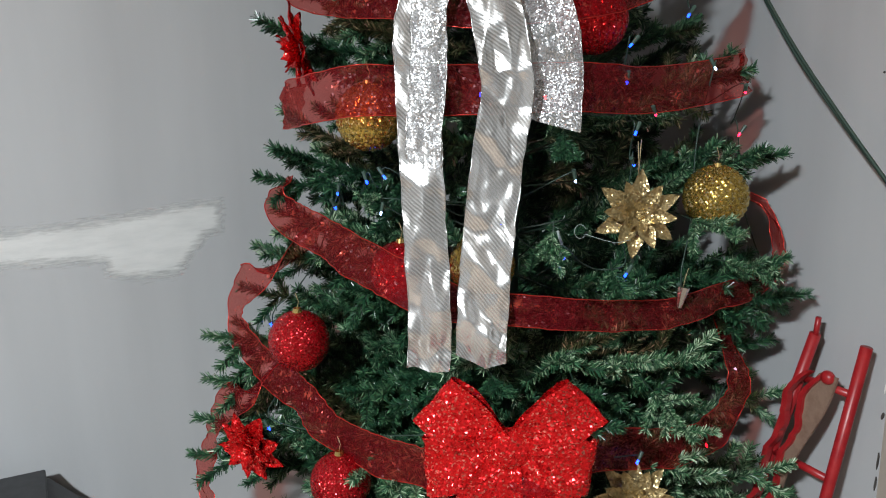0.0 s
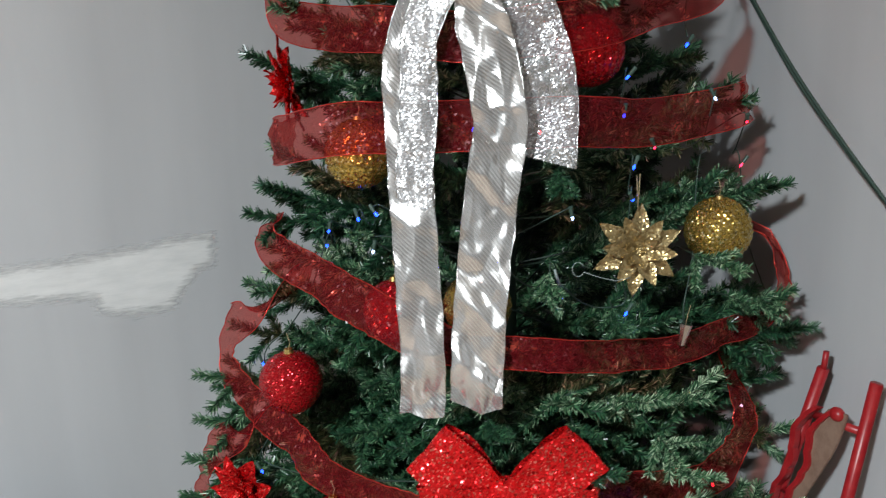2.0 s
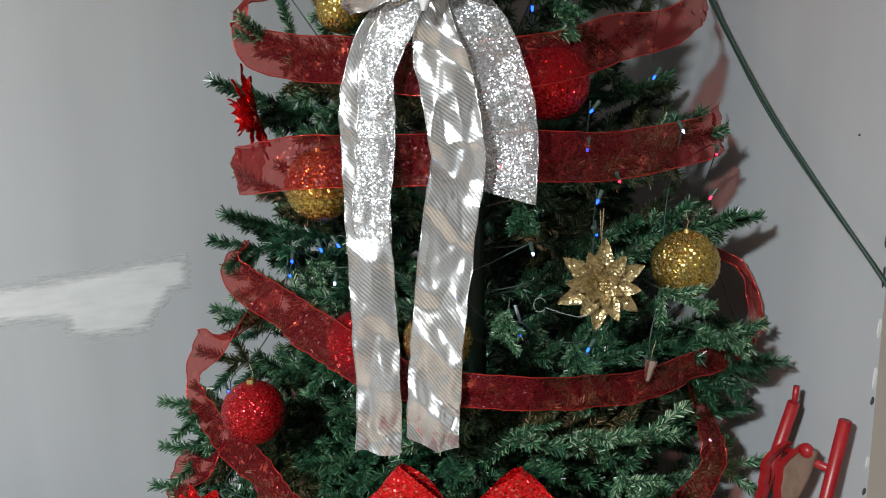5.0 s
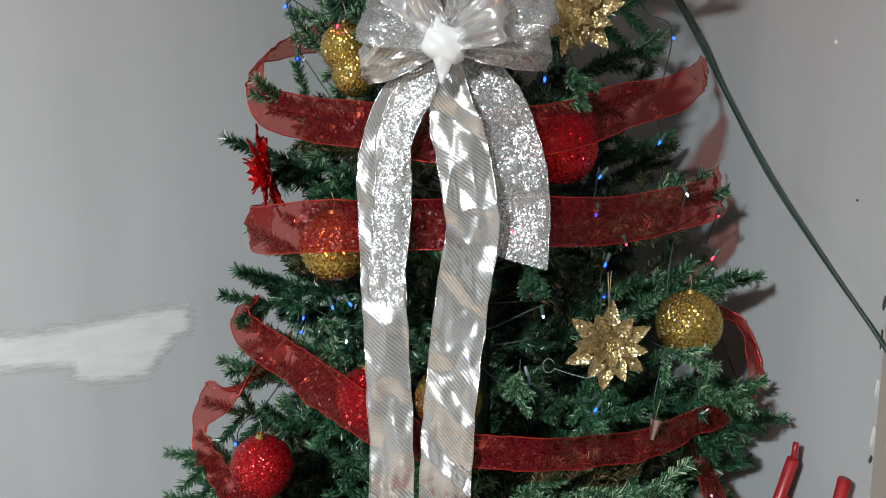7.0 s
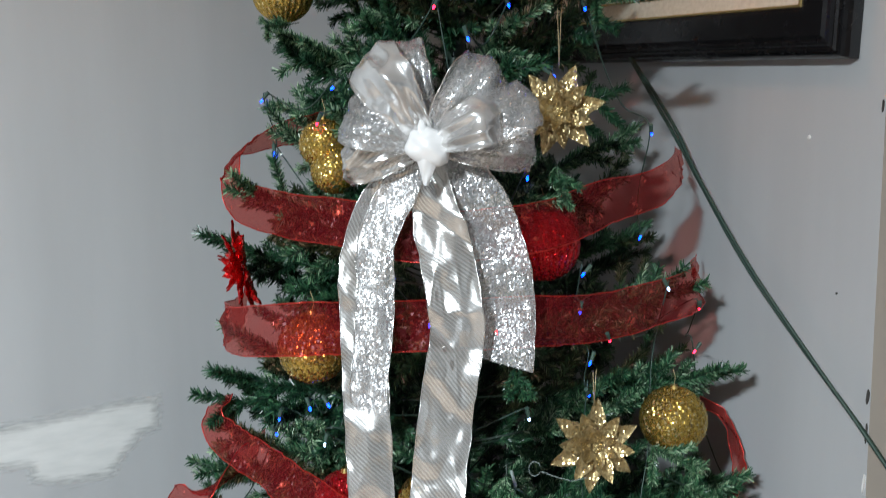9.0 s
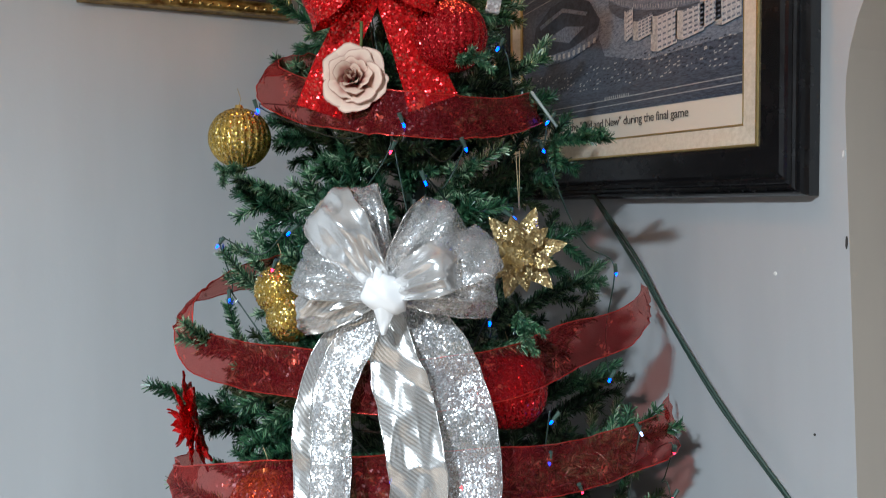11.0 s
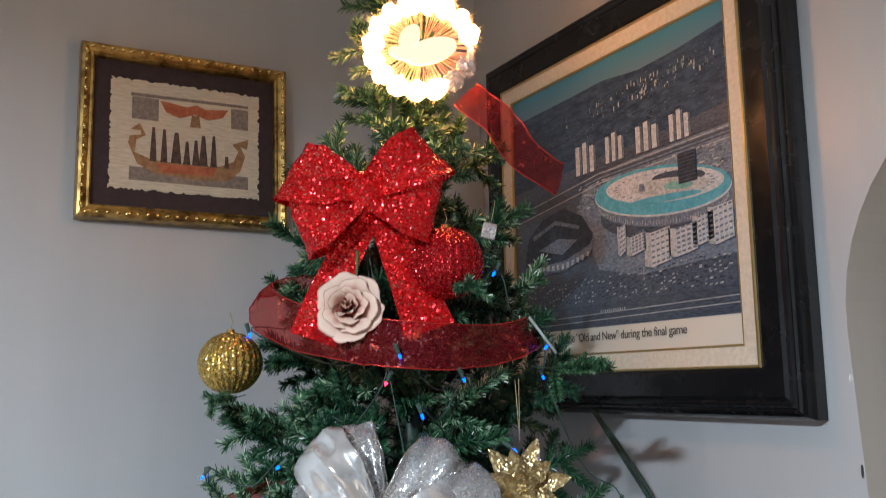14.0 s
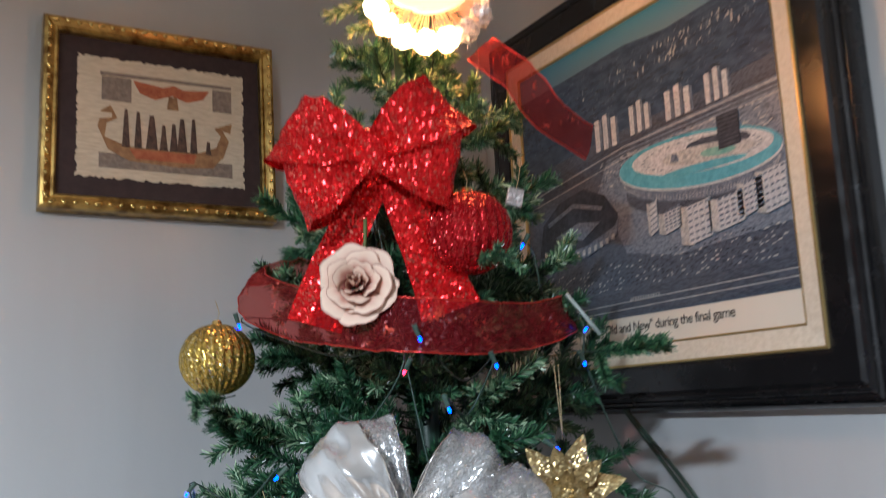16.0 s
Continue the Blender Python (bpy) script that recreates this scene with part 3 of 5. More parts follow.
        if x < x1 - 0.004:
            z = S[1] - 0.008 + 0.042 * math.sin(w) - 0.11 * (x - S[0])
            ribs.append(rect(x, z - 0.009, x + 0.0010, z - 0.002))
    many_quads("stadium_ribs", ribs, D + 0.0021, "print_pale", photo)
    flat("rim_edge", cut(oval(S[0], S[1] - 0.003, 0.167, 0.042, 56, lean=-0.11)), D + 0.0023, "print_lit", photo)
    flat("stadium_rim", cut(oval(S[0], S[1], 0.166, 0.0415, 56, lean=-0.11)), D + 0.0025, "print_aqua", photo)
    flat("stadium_seating", cut(oval(S[0] + 0.010, S[1] + 0.006, 0.143, 0.029, 56, lean=-0.12)), D + 0.0028, "print_lit", photo)
    tiers = []
    for i in range(30):
        w = 2 * math.pi * i / 30
        x, z = S[0] + 0.012 + 0.118 * math.cos(w), S[1] + 0.006 + 0.022 * math.sin(w) - 0.014 * math.cos(w)
        tiers.append(rect(x - 0.0035, z - 0.0009, x + 0.0035, z + 0.0007))
    many_quads("seat_tiers", tiers, D + 0.0031, "print_mid", photo)
    flat("stand_shade", cut(oval(S[0] + 0.052, S[1] + 0.012, 0.062, 0.011, 36, lean=-0.12)), D + 0.0032, "print_road", photo)
    flat("playing_field", cut(oval(S[0] + 0.030, S[1] + 0.001, 0.092, 0.014, 40, lean=-0.12)), D + 0.0034, "print_pale", photo)
    flat("infield", cut(oval(S[0] + 0.052, S[1] - 0.002, 0.034, 0.0065, 30, lean=-0.12)), D + 0.0036, "print_field", photo)
    flat("score_board", [(S[0] - 0.045, S[1] + 0.006), (S[0] - 0.026, S[1] + 0.003), (S[0] - 0.030, S[1] + 0.016), (S[0] - 0.040, S[1] + 0.018)], D + 0.0038, "print_mid", photo)
    flat("inner_rim", cut(oval(S[0] + 0.02, S[1] - 0.017, 0.085, 0.006, 40, lean=-0.06)), D + 0.0037, "print_aqua", photo)
    flat("dark_tower", rect(0.190, -0.006, 0.232, 0.045), D + 0.0040, "print_dark", photo)
    many_quads("dark_tower_bands", [rect(0.192, -0.002 + 0.006 * k, 0.230, 0.0002 + 0.006 * k) for k in range(8)], D + 0.0043, "print_road", photo)
    # offices and ramps before it: lit front, shaded side, window rows
    for xa, xb, za, zb in ((0.030, 0.052, -0.104, -0.050), (0.054, 0.104, -0.108, -0.072), (0.100, 0.164, -0.134, -0.072), (0.160, 0.226, -0.124, -0.074), (0.216, 0.262, -0.112, -0.062), (0.250, 0.303, -0.116, -0.054)):
        side = xa + (xb - xa) * 0.26
        flat("office_side", [(xa, za + 0.004), (side, za), (side, zb - 0.003), (xa, zb)], D + 0.0045, "print_pale", photo)
        flat("office_front", [(side, za), (xb, za + 0.008), (xb, zb + 0.002), (side, zb - 0.003)], D + 0.0045, "print_lit", photo)
        gaps = []
        for r in range(6):
            z = za + 0.005 + r * (zb - za) / 6.4
            for c in range(4):
                ga = side + (xb - side) * (c / 4 + 0.04)
                gb = side + (xb - side) * (c / 4 + 0.21)
                gaps.append([(ga, z + 0.0015 * c), (gb, z + 0.0015 * c + 0.001), (gb, z + 0.0015 * c + 0.0042), (ga, z + 0.0015 * c + 0.0032)])
        many_quads("office_glazing", gaps, D + 0.0049, "print_mid", photo)
    # the old dark ballpark
    flat("old_ballpark", [(-0.272, -0.09), (-0.255, -0.03), (-0.2, 0.002), (-0.13, 0.012), (-0.075, -0.012), (-0.045, -0.05), (-0.05, -0.085), (-0.13, -0.11), (-0.22, -0.112)], D + 0.0018, "print_dark", photo)
    flat("old_wall", [(-0.272, -0.09), (-0.22, -0.112), (-0.13, -0.11), (-0.05, -0.085), (-0.04, -0.055), (-0.055, -0.07), (-0.13, -0.09), (-0.22, -0.094)], D + 0.0024, "print_mid", photo)
    arches = [rect(-0.255 + 0.016 * i, -0.106 + 0.0004 * abs(i - 6) ** 2, -0.247 + 0.016 * i, -0.096 + 0.0004 * abs(i - 6) ** 2) for i in range(13)]
    many_quads("old_arches", arches, D + 0.0028, "print_pale", photo)
    flat("old_field", [(-0.22, -0.06), (-0.15, -0.045), (-0.09, -0.055), (-0.14, -0.078)], D + 0.0024, "print_mid", photo)
    many_quads("old_roof", [[(-0.24, -0.03), (-0.16, -0.008), (-0.08, -0.03), (-0.085, -0.036), (-0.16, -0.016), (-0.235, -0.038)]], D + 0.0030, "print_mid", photo)
    # parked cars and road before
    cars, dark = [], []
    for r in range(6):
        for c in range(58):
            x = x0 + 0.006 + c * 0.0103 + rng.uniform(-0.001, 0.001)
            z = -0.136 - r * 0.0080 + 0.02 * (x - 0.0) * 0.3 + rng.uniform(-0.0035, 0.0035)
            if rng.random() < 0.85 and x < x1 - 0.008 and z > -0.178:
                wide = rng.uniform(0.002, 0.008)
                (cars if rng.random() < 0.4 else dark).append([(x, z), (x + wide, z + 0.0008), (x + wide + 0.001, z + 0.003), (x + 0.001, z + 0.0026)])
    many_quads("car_park_print", cars, D + 0.0014, "print_pale", photo)
    many_quads("car_rows_dark", dark, D + 0.0014, "print_dark", photo)
    flat("front_road", [(x0, z0 + 0.004), (x1, z0 + 0.004), (x1, -0.179), (x0, -0.184)], D + 0.0010, "print_road", photo)
    lines = [[(x0, -0.204 - 0.011 * k), (x1, -0.197 - 0.011 * k), (x1, -0.1955 - 0.011 * k), (x0, -0.2025 - 0.011 * k)] for k in range(2)]
    lines += [rect(-0.03 + 0.006 * k, -0.194, -0.027 + 0.006 * k, -0.2) for k in range(12)]
    many_quads("road_lines", lines, D + 0.0015, "print_pale", photo)
    # caption
    cu = bpy.data.curves.new("caption", "FONT")
    cu.body = 'the "Old and New" during the final game'
    cu.size, cu.extrude = 0.0215, 0.0001
    cu.space_character = 0.93
    cu.align_x = "RIGHT"
    text = new("caption", cu)
    text.parent = thing
    text.matrix_basis = pose(0.188, -D - 0.0006, -0.248, 90, 0, 0)
    cu.materials.append(M["ink"])
    bars = [rect(-0.30 + 0.03 * i, -0.247, -0.276 + 0.03 * i, -0.236) for i in range(4)]
    many_quads("worn_caption", bars[:3], D + 0.0006, "ink", thing)


def papyrus_picture():
    """The small picture: a painted papyrus on a dark mount in an antique gold frame."""
    m = Matrix.Translation((0.561, WALL_Y, 1.828)) @ pose(0, 0, 0, 0, 0, 0)
    thing = empty("framed_papyrus", m, "painted papyrus boat scene in an ornate gold frame", "framed picture")
    w, h = 0.348, 0.288
    v, f = framed_ring([(0.0, 0.020), (0.001, 0.030), (0.004, 0.033), (0.008, 0.031), (0.012, 0.034), (0.019, 0.038), (0.024, 0.036), (0.026, 0.030), (0.026, 0.001)], w, h)
    mesh_ob("frame", v, f, "frame_gold", thing, "antique gold carved moulding")
    # raised beads and leaves along the moulding
    bm = bmesh.new()
    bmesh.ops.create_icosphere(bm, subdivisions=2, radius=1)
    bead = bpy.data.meshes.new("carved_leaf")
    bm.to_mesh(bead)
    bm.free()
    bead.polygons.foreach_set("use_smooth", [True] * len(bead.polygons))
    bead.materials.append(M["gold_cap"])
    for side in range(4):
        length = w + 0.03 if side % 2 == 0 else h + 0.03
        n = int(length / 0.018)
        for i in range(n):
            s = -length / 2 + length * (i + 0.5) / n
            d = 0.0165
            x, z = ((s, -h / 2 - d), (w / 2 + d, s), (s, h / 2 + d), (-w / 2 - d, s))[side]
            big = 0.0052 if i % 4 else 0.0078
            sc = (big, 0.0042, 0.0036) if side % 2 == 0 else (0.0036, 0.0042, big)
            share("carved_leaf", bead, Matrix.Translation((x, -0.0365, z)) @ pose(0, 0, 0, 0, 25 if i % 2 else -25, 0) @ Matrix.Diagonal((*sc, 1)), thing)
    part("mount", box_bm(-w / 2 - 0.004, w / 2 + 0.004, -0.0205, -0.002, -h / 2 - 0.004, h / 2 + 0.004), "mount", thing, "dark brown mount")
    D = 0.0225
    rng = random.Random(3)
    pw, ph = 0.290, 0.222
    ring = []
    for a, b in (((-1, -1), (1, -1)), ((1, -1), (1, 1)), ((1, 1), (-1, 1)), ((-1, 1), (-1, -1))):
        n = 60
        for i in range(n):
            t = i / n
            x, z = (a[0] + (b[0] - a[0]) * t) * pw / 2, (a[1] + (b[1] - a[1]) * t) * ph / 2
            inn = rng.choice((0, 0, 0.001, 0.002, 0.004))
            ring.append((x - (inn * b[0] if a[0] == b[0] else 0), z - (inn * b[1] if a[1] == b[1] else 0)))
    sheet = flat("papyrus_sheet", ring, D, "papyrus", thing, "pale papyrus with frayed edges")
    q = lambda x, z: (-0.145 + x * 0.29, 0.111 - z * 0.222)
    P = lambda pts: [q(x, z) for x, z in pts]
    flat("top_line", P([(0.13, 0.125), (0.92, 0.115), (0.92, 0.14), (0.13, 0.155)]), D + 0.0006, "pap_grey", sheet)
    flat("glyph_panel", P([(0.14, 0.16), (0.31, 0.16), (0.31, 0.36), (0.14, 0.36)]), D + 0.0006, "pap_grey", sheet)
    flat("glyph_panel", P([(0.8, 0.16), (0.92, 0.16), (0.92, 0.35), (0.8, 0.35)]), D + 0.0006, "pap_grey", sheet)
    flat("winged_disc", P([(0.32, 0.17), (0.5, 0.2), (0.56, 0.17), (0.62, 0.2), (0.78, 0.18), (0.74, 0.26), (0.64, 0.3), (0.55, 0.26), (0.45, 0.31), (0.36, 0.27)]), D + 0.0006, "pap_red", sheet)
    flat("disc_tail", P([(0.53, 0.27), (0.58, 0.27), (0.59, 0.38), (0.52, 0.38)]), D + 0.0010, "pap_brown", sheet)
    flat("water_band", P([(0.13, 0.79), (0.92, 0.79), (0.92, 0.91), (0.13, 0.91)]), D + 0.0006, "pap_grey", sheet)
    flat("boat_hull", P([(0.12, 0.58), (0.16, 0.66), (0.28, 0.72), (0.5, 0.73), (0.72, 0.72), (0.82, 0.66), (0.86, 0.74), (0.8, 0.84), (0.6, 0.86), (0.3, 0.84), (0.18, 0.76)]), D + 0.0010, "pap_brown", sheet)
    flat("boat_panel", P([(0.3, 0.74), (0.7, 0.74), (0.68, 0.82), (0.34, 0.82)]), D + 0.0014, "pap_red", sheet)
    flat("prow", P([(0.12, 0.58), (0.13, 0.52), (0.2, 0.5), (0.2, 0.46), (0.13, 0.46), (0.19, 0.4), (0.2, 0.42), (0.23, 0.5), (0.17, 0.55), (0.16, 0.66)]), D + 0.0014, "pap_brown", sheet)
    flat("stern", P([(0.82, 0.66), (0.85, 0.56), (0.81, 0.5), (0.86, 0.47), (0.92, 0.44), (0.91, 0.53), (0.86, 0.51), (0.9, 0.6), (0.86, 0.76)]), D + 0.0014, "pap_brown", sheet)
    for x, top, wid in ((0.28, 0.42, 0.045), (0.35, 0.43, 0.045), (0.43, 0.45, 0.07), (0.5, 0.52, 0.05), (0.56, 0.5, 0.05), (0.61, 0.45, 0.06), (0.68, 0.44, 0.045), (0.77, 0.62, 0.05)):
        flat("upright_shape", P([(x - wid * 0.18, top), (x + wid * 0.18, top), (x + wid * 0.3, top + 0.1), (x + wid * 0.5, 0.73), (x - wid * 0.5, 0.73), (x - wid * 0.3, top + 0.1)]), D + 0.0018, "pap_dark", sheet)


stadium_photo()
papyrus_picture()

# ---- the tree ----
AXIS_U, AXIS_V = 0.105, 1.54
REACH_Z = [0.0, 0.26, 0.5, 0.76, 1.0, 1.12, 1.26, 1.34, 1.5, 1.75, 1.9, 2.0]
REACH_R = [0.55, 0.54, 0.50, 0.43, 0.385, 0.36, 0.33, 0.28, 0.24, 0.16, 0.09, 0.03]
FACE_Z = [0.0, 0.3, 0.5, 0.75, 0.95, 1.13, 1.33, 1.5, 1.75, 1.95]
FACE_V = [1.10, 1.11, 1.12, 1.15, 1.18, 1.20, 1.25, 1.31, 1.38, 1.46]


def face_v(u, z, off=0.0):
    """How deep the tree's front lies at u and z; off lifts a thing towards the room."""
    d = abs(u - 0.11)
    return float(np.interp(z, FACE_Z, FACE_V)) + 0.95 * d * d / (d + 0.1) - off


def at_face(u, z, off=0.0):
    return front(u, face_v(u, z, off), z)


def needles(origin, along, length, count, rng, size=0.0150):
    """Blades set round a twig: two triangles each."""
    t = rng.uniform(0.02, 1.0, count)
    side = np.cross(along, rng.normal(size=(count, 3)))
    side /= np.linalg.norm(side, axis=1)[:, None] + 1e-9
    lean = rng.uniform(0.5, 1.0, count)[:, None]
    way = side * lean + along[None, :] * (1.0 - lean * 0.45)
    way /= np.linalg.norm(way, axis=1)[:, None]
    base = origin[None, :] + along[None, :] * (t * length)[:, None]
    ln = (size * rng.uniform(0.65, 1.2, count))[:, None]
    flat_ = np.cross(way, rng.normal(size=(count, 3)))
    flat_ /= np.linalg.norm(flat_, axis=1)[:, None] + 1e-9
    w = (0.00105 * rng.uniform(0.8, 1.25, count))[:, None]
    tip = base + way * ln
    quad = np.stack([base - flat_ * w, base + flat_ * w, tip + flat_ * w * 0.55, tip - flat_ * w * 0.55], axis=1)
    return quad.reshape(-1, 3)


def branch_mesh(length, seed):
    """One artificial bough: a wire stem along +x with side twigs, all set with blades."""
    rng = np.random.default_rng(seed)
    verts, stems = [], []
    up = lambda s: 0.10 * length * (s * s) - 0.03 * length * s
    path = [np.array([length * s, 0.012 * math.sin(7 * s + seed) * length, up(s)]) for s in np.linspace(0, 1, 9)]
    stems.append(path)
    for a, b in zip(path[2:-1], path[3:]):
        d = b - a
        n = np.linalg.norm(d)
        verts.append(needles(a, d / n, n, int(n * 3800), rng))
    k = max(4, int(length / 0.030))
    for i in range(k):
        s = 0.30 + 0.56 * i / (k - 1)
        j = min(7, int(s * 8))
        p = path[j] + (path[j + 1] - path[j]) * (s * 8 - j)
        sign = 1 if i % 2 else -1
        ang = radians(rng.uniform(28, 58)) * sign
        el = radians(rng.uniform(-45, 50))
        d = np.array([math.cos(ang) * math.cos(el), math.sin(ang) * math.cos(el), math.sin(el)])
        tl = rng.uniform(0.06, 0.11) * min(1.0, 0.5 + length * 1.6) * (1.2 - 0.55 * s)
        verts.append(needles(p, d, tl, int(tl * 3800), rng))
        stems.append([p, p + d * tl])
    v = np.concatenate(verts)
    faces = [(i, i + 1, i + 2, i + 3) for i in range(0, len(v), 4)]
    nb = len(faces)
    vs = [tuple(q) for q in v]
    for st in stems:
        tv, tf = tube_data([Vector(q) for q in st], 0.0016, 4)
        o = len(vs)
        vs += [tuple(q) for q in tv]
        faces += [tuple(o + i for i in f) for f in tf]
    me = bpy.data.meshes.new("branch")
    me.from_pydata(vs, [], faces)
    me.materials.append(M["needle"])
    me.materials.append(M["twig"])
    me.polygons.foreach_set("material_index", [0] * nb + [1] * (len(faces) - nb))
    me.update()
    return me


LENGTHS = (0.10, 0.15, 0.20, 0.26, 0.32, 0.38, 0.44, 0.50)
BOUGHS = {(L, k): branch_mesh(L, 11 * i + k) for i, L in enumerate(LENGTHS) for k in range(3)}
# hollows in the front of the tree, where one looks into its dark inside: u and z ranges
HOLLOWS = [(0.10, 0.33, 0.58, 0.92), (-0.02, 0.14, 0.52, 1.06), (0.20, 0.37, 0.94, 1.09), (-0.17, -0.05, 0.45, 0.60), (-0.15, -0.06, 0.70, 0.79), (0.2, 0.36, 1.15, 1.3), (0.34, 0.50, 0.95, 1.06), (-0.21, -0.10, 0.44, 0.55)]
tree = empty("christmas_tree", Matrix.Translation(front(AXIS_U, AXIS_V, 0)), "tall artificial green christmas tree with decorations, standing in the corner", "christmas tree")
tree_inv = tree.matrix_world.inverted()
tube("trunk", [Vector((0, 0, FLOOR)), Vector((0, 0, 0.7)), Vector((0, 0, 1.5)), Vector((0, 0, 1.79))], 0.016, "trunk", tree, "dark green pole", 8)
for k in range(3):
    a = 2.1 * k + 0.4
    tube("foot", [Vector((0, 0, 0.04)), Vector((0.1 * math.cos(a), 0.1 * math.sin(a), FLOOR + 0.06)), Vector((0.3 * math.cos(a), 0.3 * math.sin(a), FLOOR + 0.01))], 0.01, "trunk", tree)


def bough(az, z_tip, length, el, k, roll=0.0):
    """Adds a bough whose tip reaches the height z_tip; az is its heading in degrees, 0 along u, -90 to the room."""
    L = min(LENGTHS, key=lambda q: abs(q - length))
    fit = length / L
    zb = z_tip - length * math.sin(radians(el)) - 0.07 * length
    m = pose(0, 0, zb) @ pose(0, 0, 0, 0, 0, az - 27) @ pose(0, 0, 0, 0, -el, 0) @ pose(0, 0, 0, roll, 0, 0) @ Matrix.Diagonal((fit, 1, 1, 1))
    share("branch", BOUGHS[(L, k % 3)], m, tree)


rng_tree = random.Random(21)
z_tier, tier, made = 0.10, 0, 0
while z_tier < 1.97:
    reach = float(np.interp(z_tier, REACH_Z, REACH_R))
    count = max(4, int(3.5 + reach * 24))
    for i in range(count):
        az = 360 * (i + rng_tree.uniform(-0.3, 0.3)) / count + tier * 37
        z = z_tier + rng_tree.uniform(-0.035, 0.035)
        L = (reach + 0.005) * rng_tree.uniform(0.84, 1.02)
        c, s = math.cos(radians(az)), math.sin(radians(az))
        if s < -0.35:
            L *= 0.76
        u, v = AXIS_U + L * c, AXIS_V + L * s
        p = front(u, v, z)
        over = max(p.x - (WALL_X - 0.03), p.y - (WALL_Y - 0.03), 0)
        L = max(0.1, L - 1.5 * over)
        if s < 0.1:
            for q in (1.0, 0.85, 0.7, 0.55):
                if any(a < AXIS_U + L * q * c < b and e < z - 0.02 * (1 - q) < f for a, b, e, f in HOLLOWS):
                    L *= 0.66
            if L < 0.20 and s < -0.2 and z < 1.3:
                continue
        bough(az, z, L, 6 + 14 * z / 1.8 + rng_tree.uniform(-9, 9) + (25 if z > 1.7 else 0), made, rng_tree.uniform(-40, 40))
        made += 1
    z_tier += 0.082 if z_tier < 1.2 else 0.07
    tier += 1


for az, z, L, el in ((196, 0.755, 0.43, 6), (202, 0.80, 0.40, 10), (187, 0.475, 0.54, 2), (186, 0.545, 0.48, 6), (186, 0.62, 0.45, 6), (186, 0.39, 0.55, 2), (185, 0.30, 0.58, 0), (185, 0.225, 0.60, 0), (184, 0.44, 0.52, 4), (182, 0.35, 0.54, 2), (188, 0.99, 0.40, 10), (-10, 0.54, 0.50, 0), (-7, 0.60, 0.47, 6),
                     (-7, 0.775, 0.45, 4), (-5, 0.905, 0.40, 8)):
    bough(az, z, L, el, made, 20 * (made % 3) - 20)
    made += 1


def sprig(u, z, off, heading, dip, L, k=0):
    """A short separate twig at the tree's face that points a known way (heading as az, dip downwards)."""
    base = tree_inv @ at_face(u, z, off)
    m = Matrix.Translation(base) @ pose(0, 0, 0, 0, 0, heading - 27) @ pose(0, 0, 0, 0, dip, 0)
    share("branch", BOUGHS[(min(LENGTHS, key=lambda q: abs(q - L)), k)], m @ Matrix.Diagonal((0.58, 0.58, 0.58, 1) if L < 0.12 else (0.8, 0.7, 0.7, 1)), tree)


for args in ((0.165, 0.73, -0.03, -100, 55, 0.10, 0), (0.18, 0.86, -0.05, -80, 60, 0.10, 1), (0.25, 0.65, -0.06, -70, 40, 0.10, 2), (-0.09, 0.74, -0.08, -110, 5, 0.10, 0),
             (0.03, 0.79, -0.06, -90, 30, 0.10, 1), (0.075, 0.515, -0.07, -70, 20, 0.10, 2), (-0.03, 0.48, -0.09, -110, 10, 0.10, 0), (0.19, 0.51, -0.06, -80, 12, 0.20, 1),
             (0.30, 0.47, -0.05, -70, 15, 0.20, 2), (0.23, 1.12, 0.0, -60, 65, 0.10, 0), (0.36, 0.70, -0.06, -50, 10, 0.15, 1), (0.42, 0.62, -0.06, -40, 10, 0.15, 0),
             (-0.12, 1.31, -0.03, -135, 12, 0.10, 0), (0.16, 1.43, -0.03, -50, 5, 0.10, 0), (0.27, 1.33, -0.02, -45, 8, 0.15, 1)):
    sprig(*args)

# ---- ribbons ----


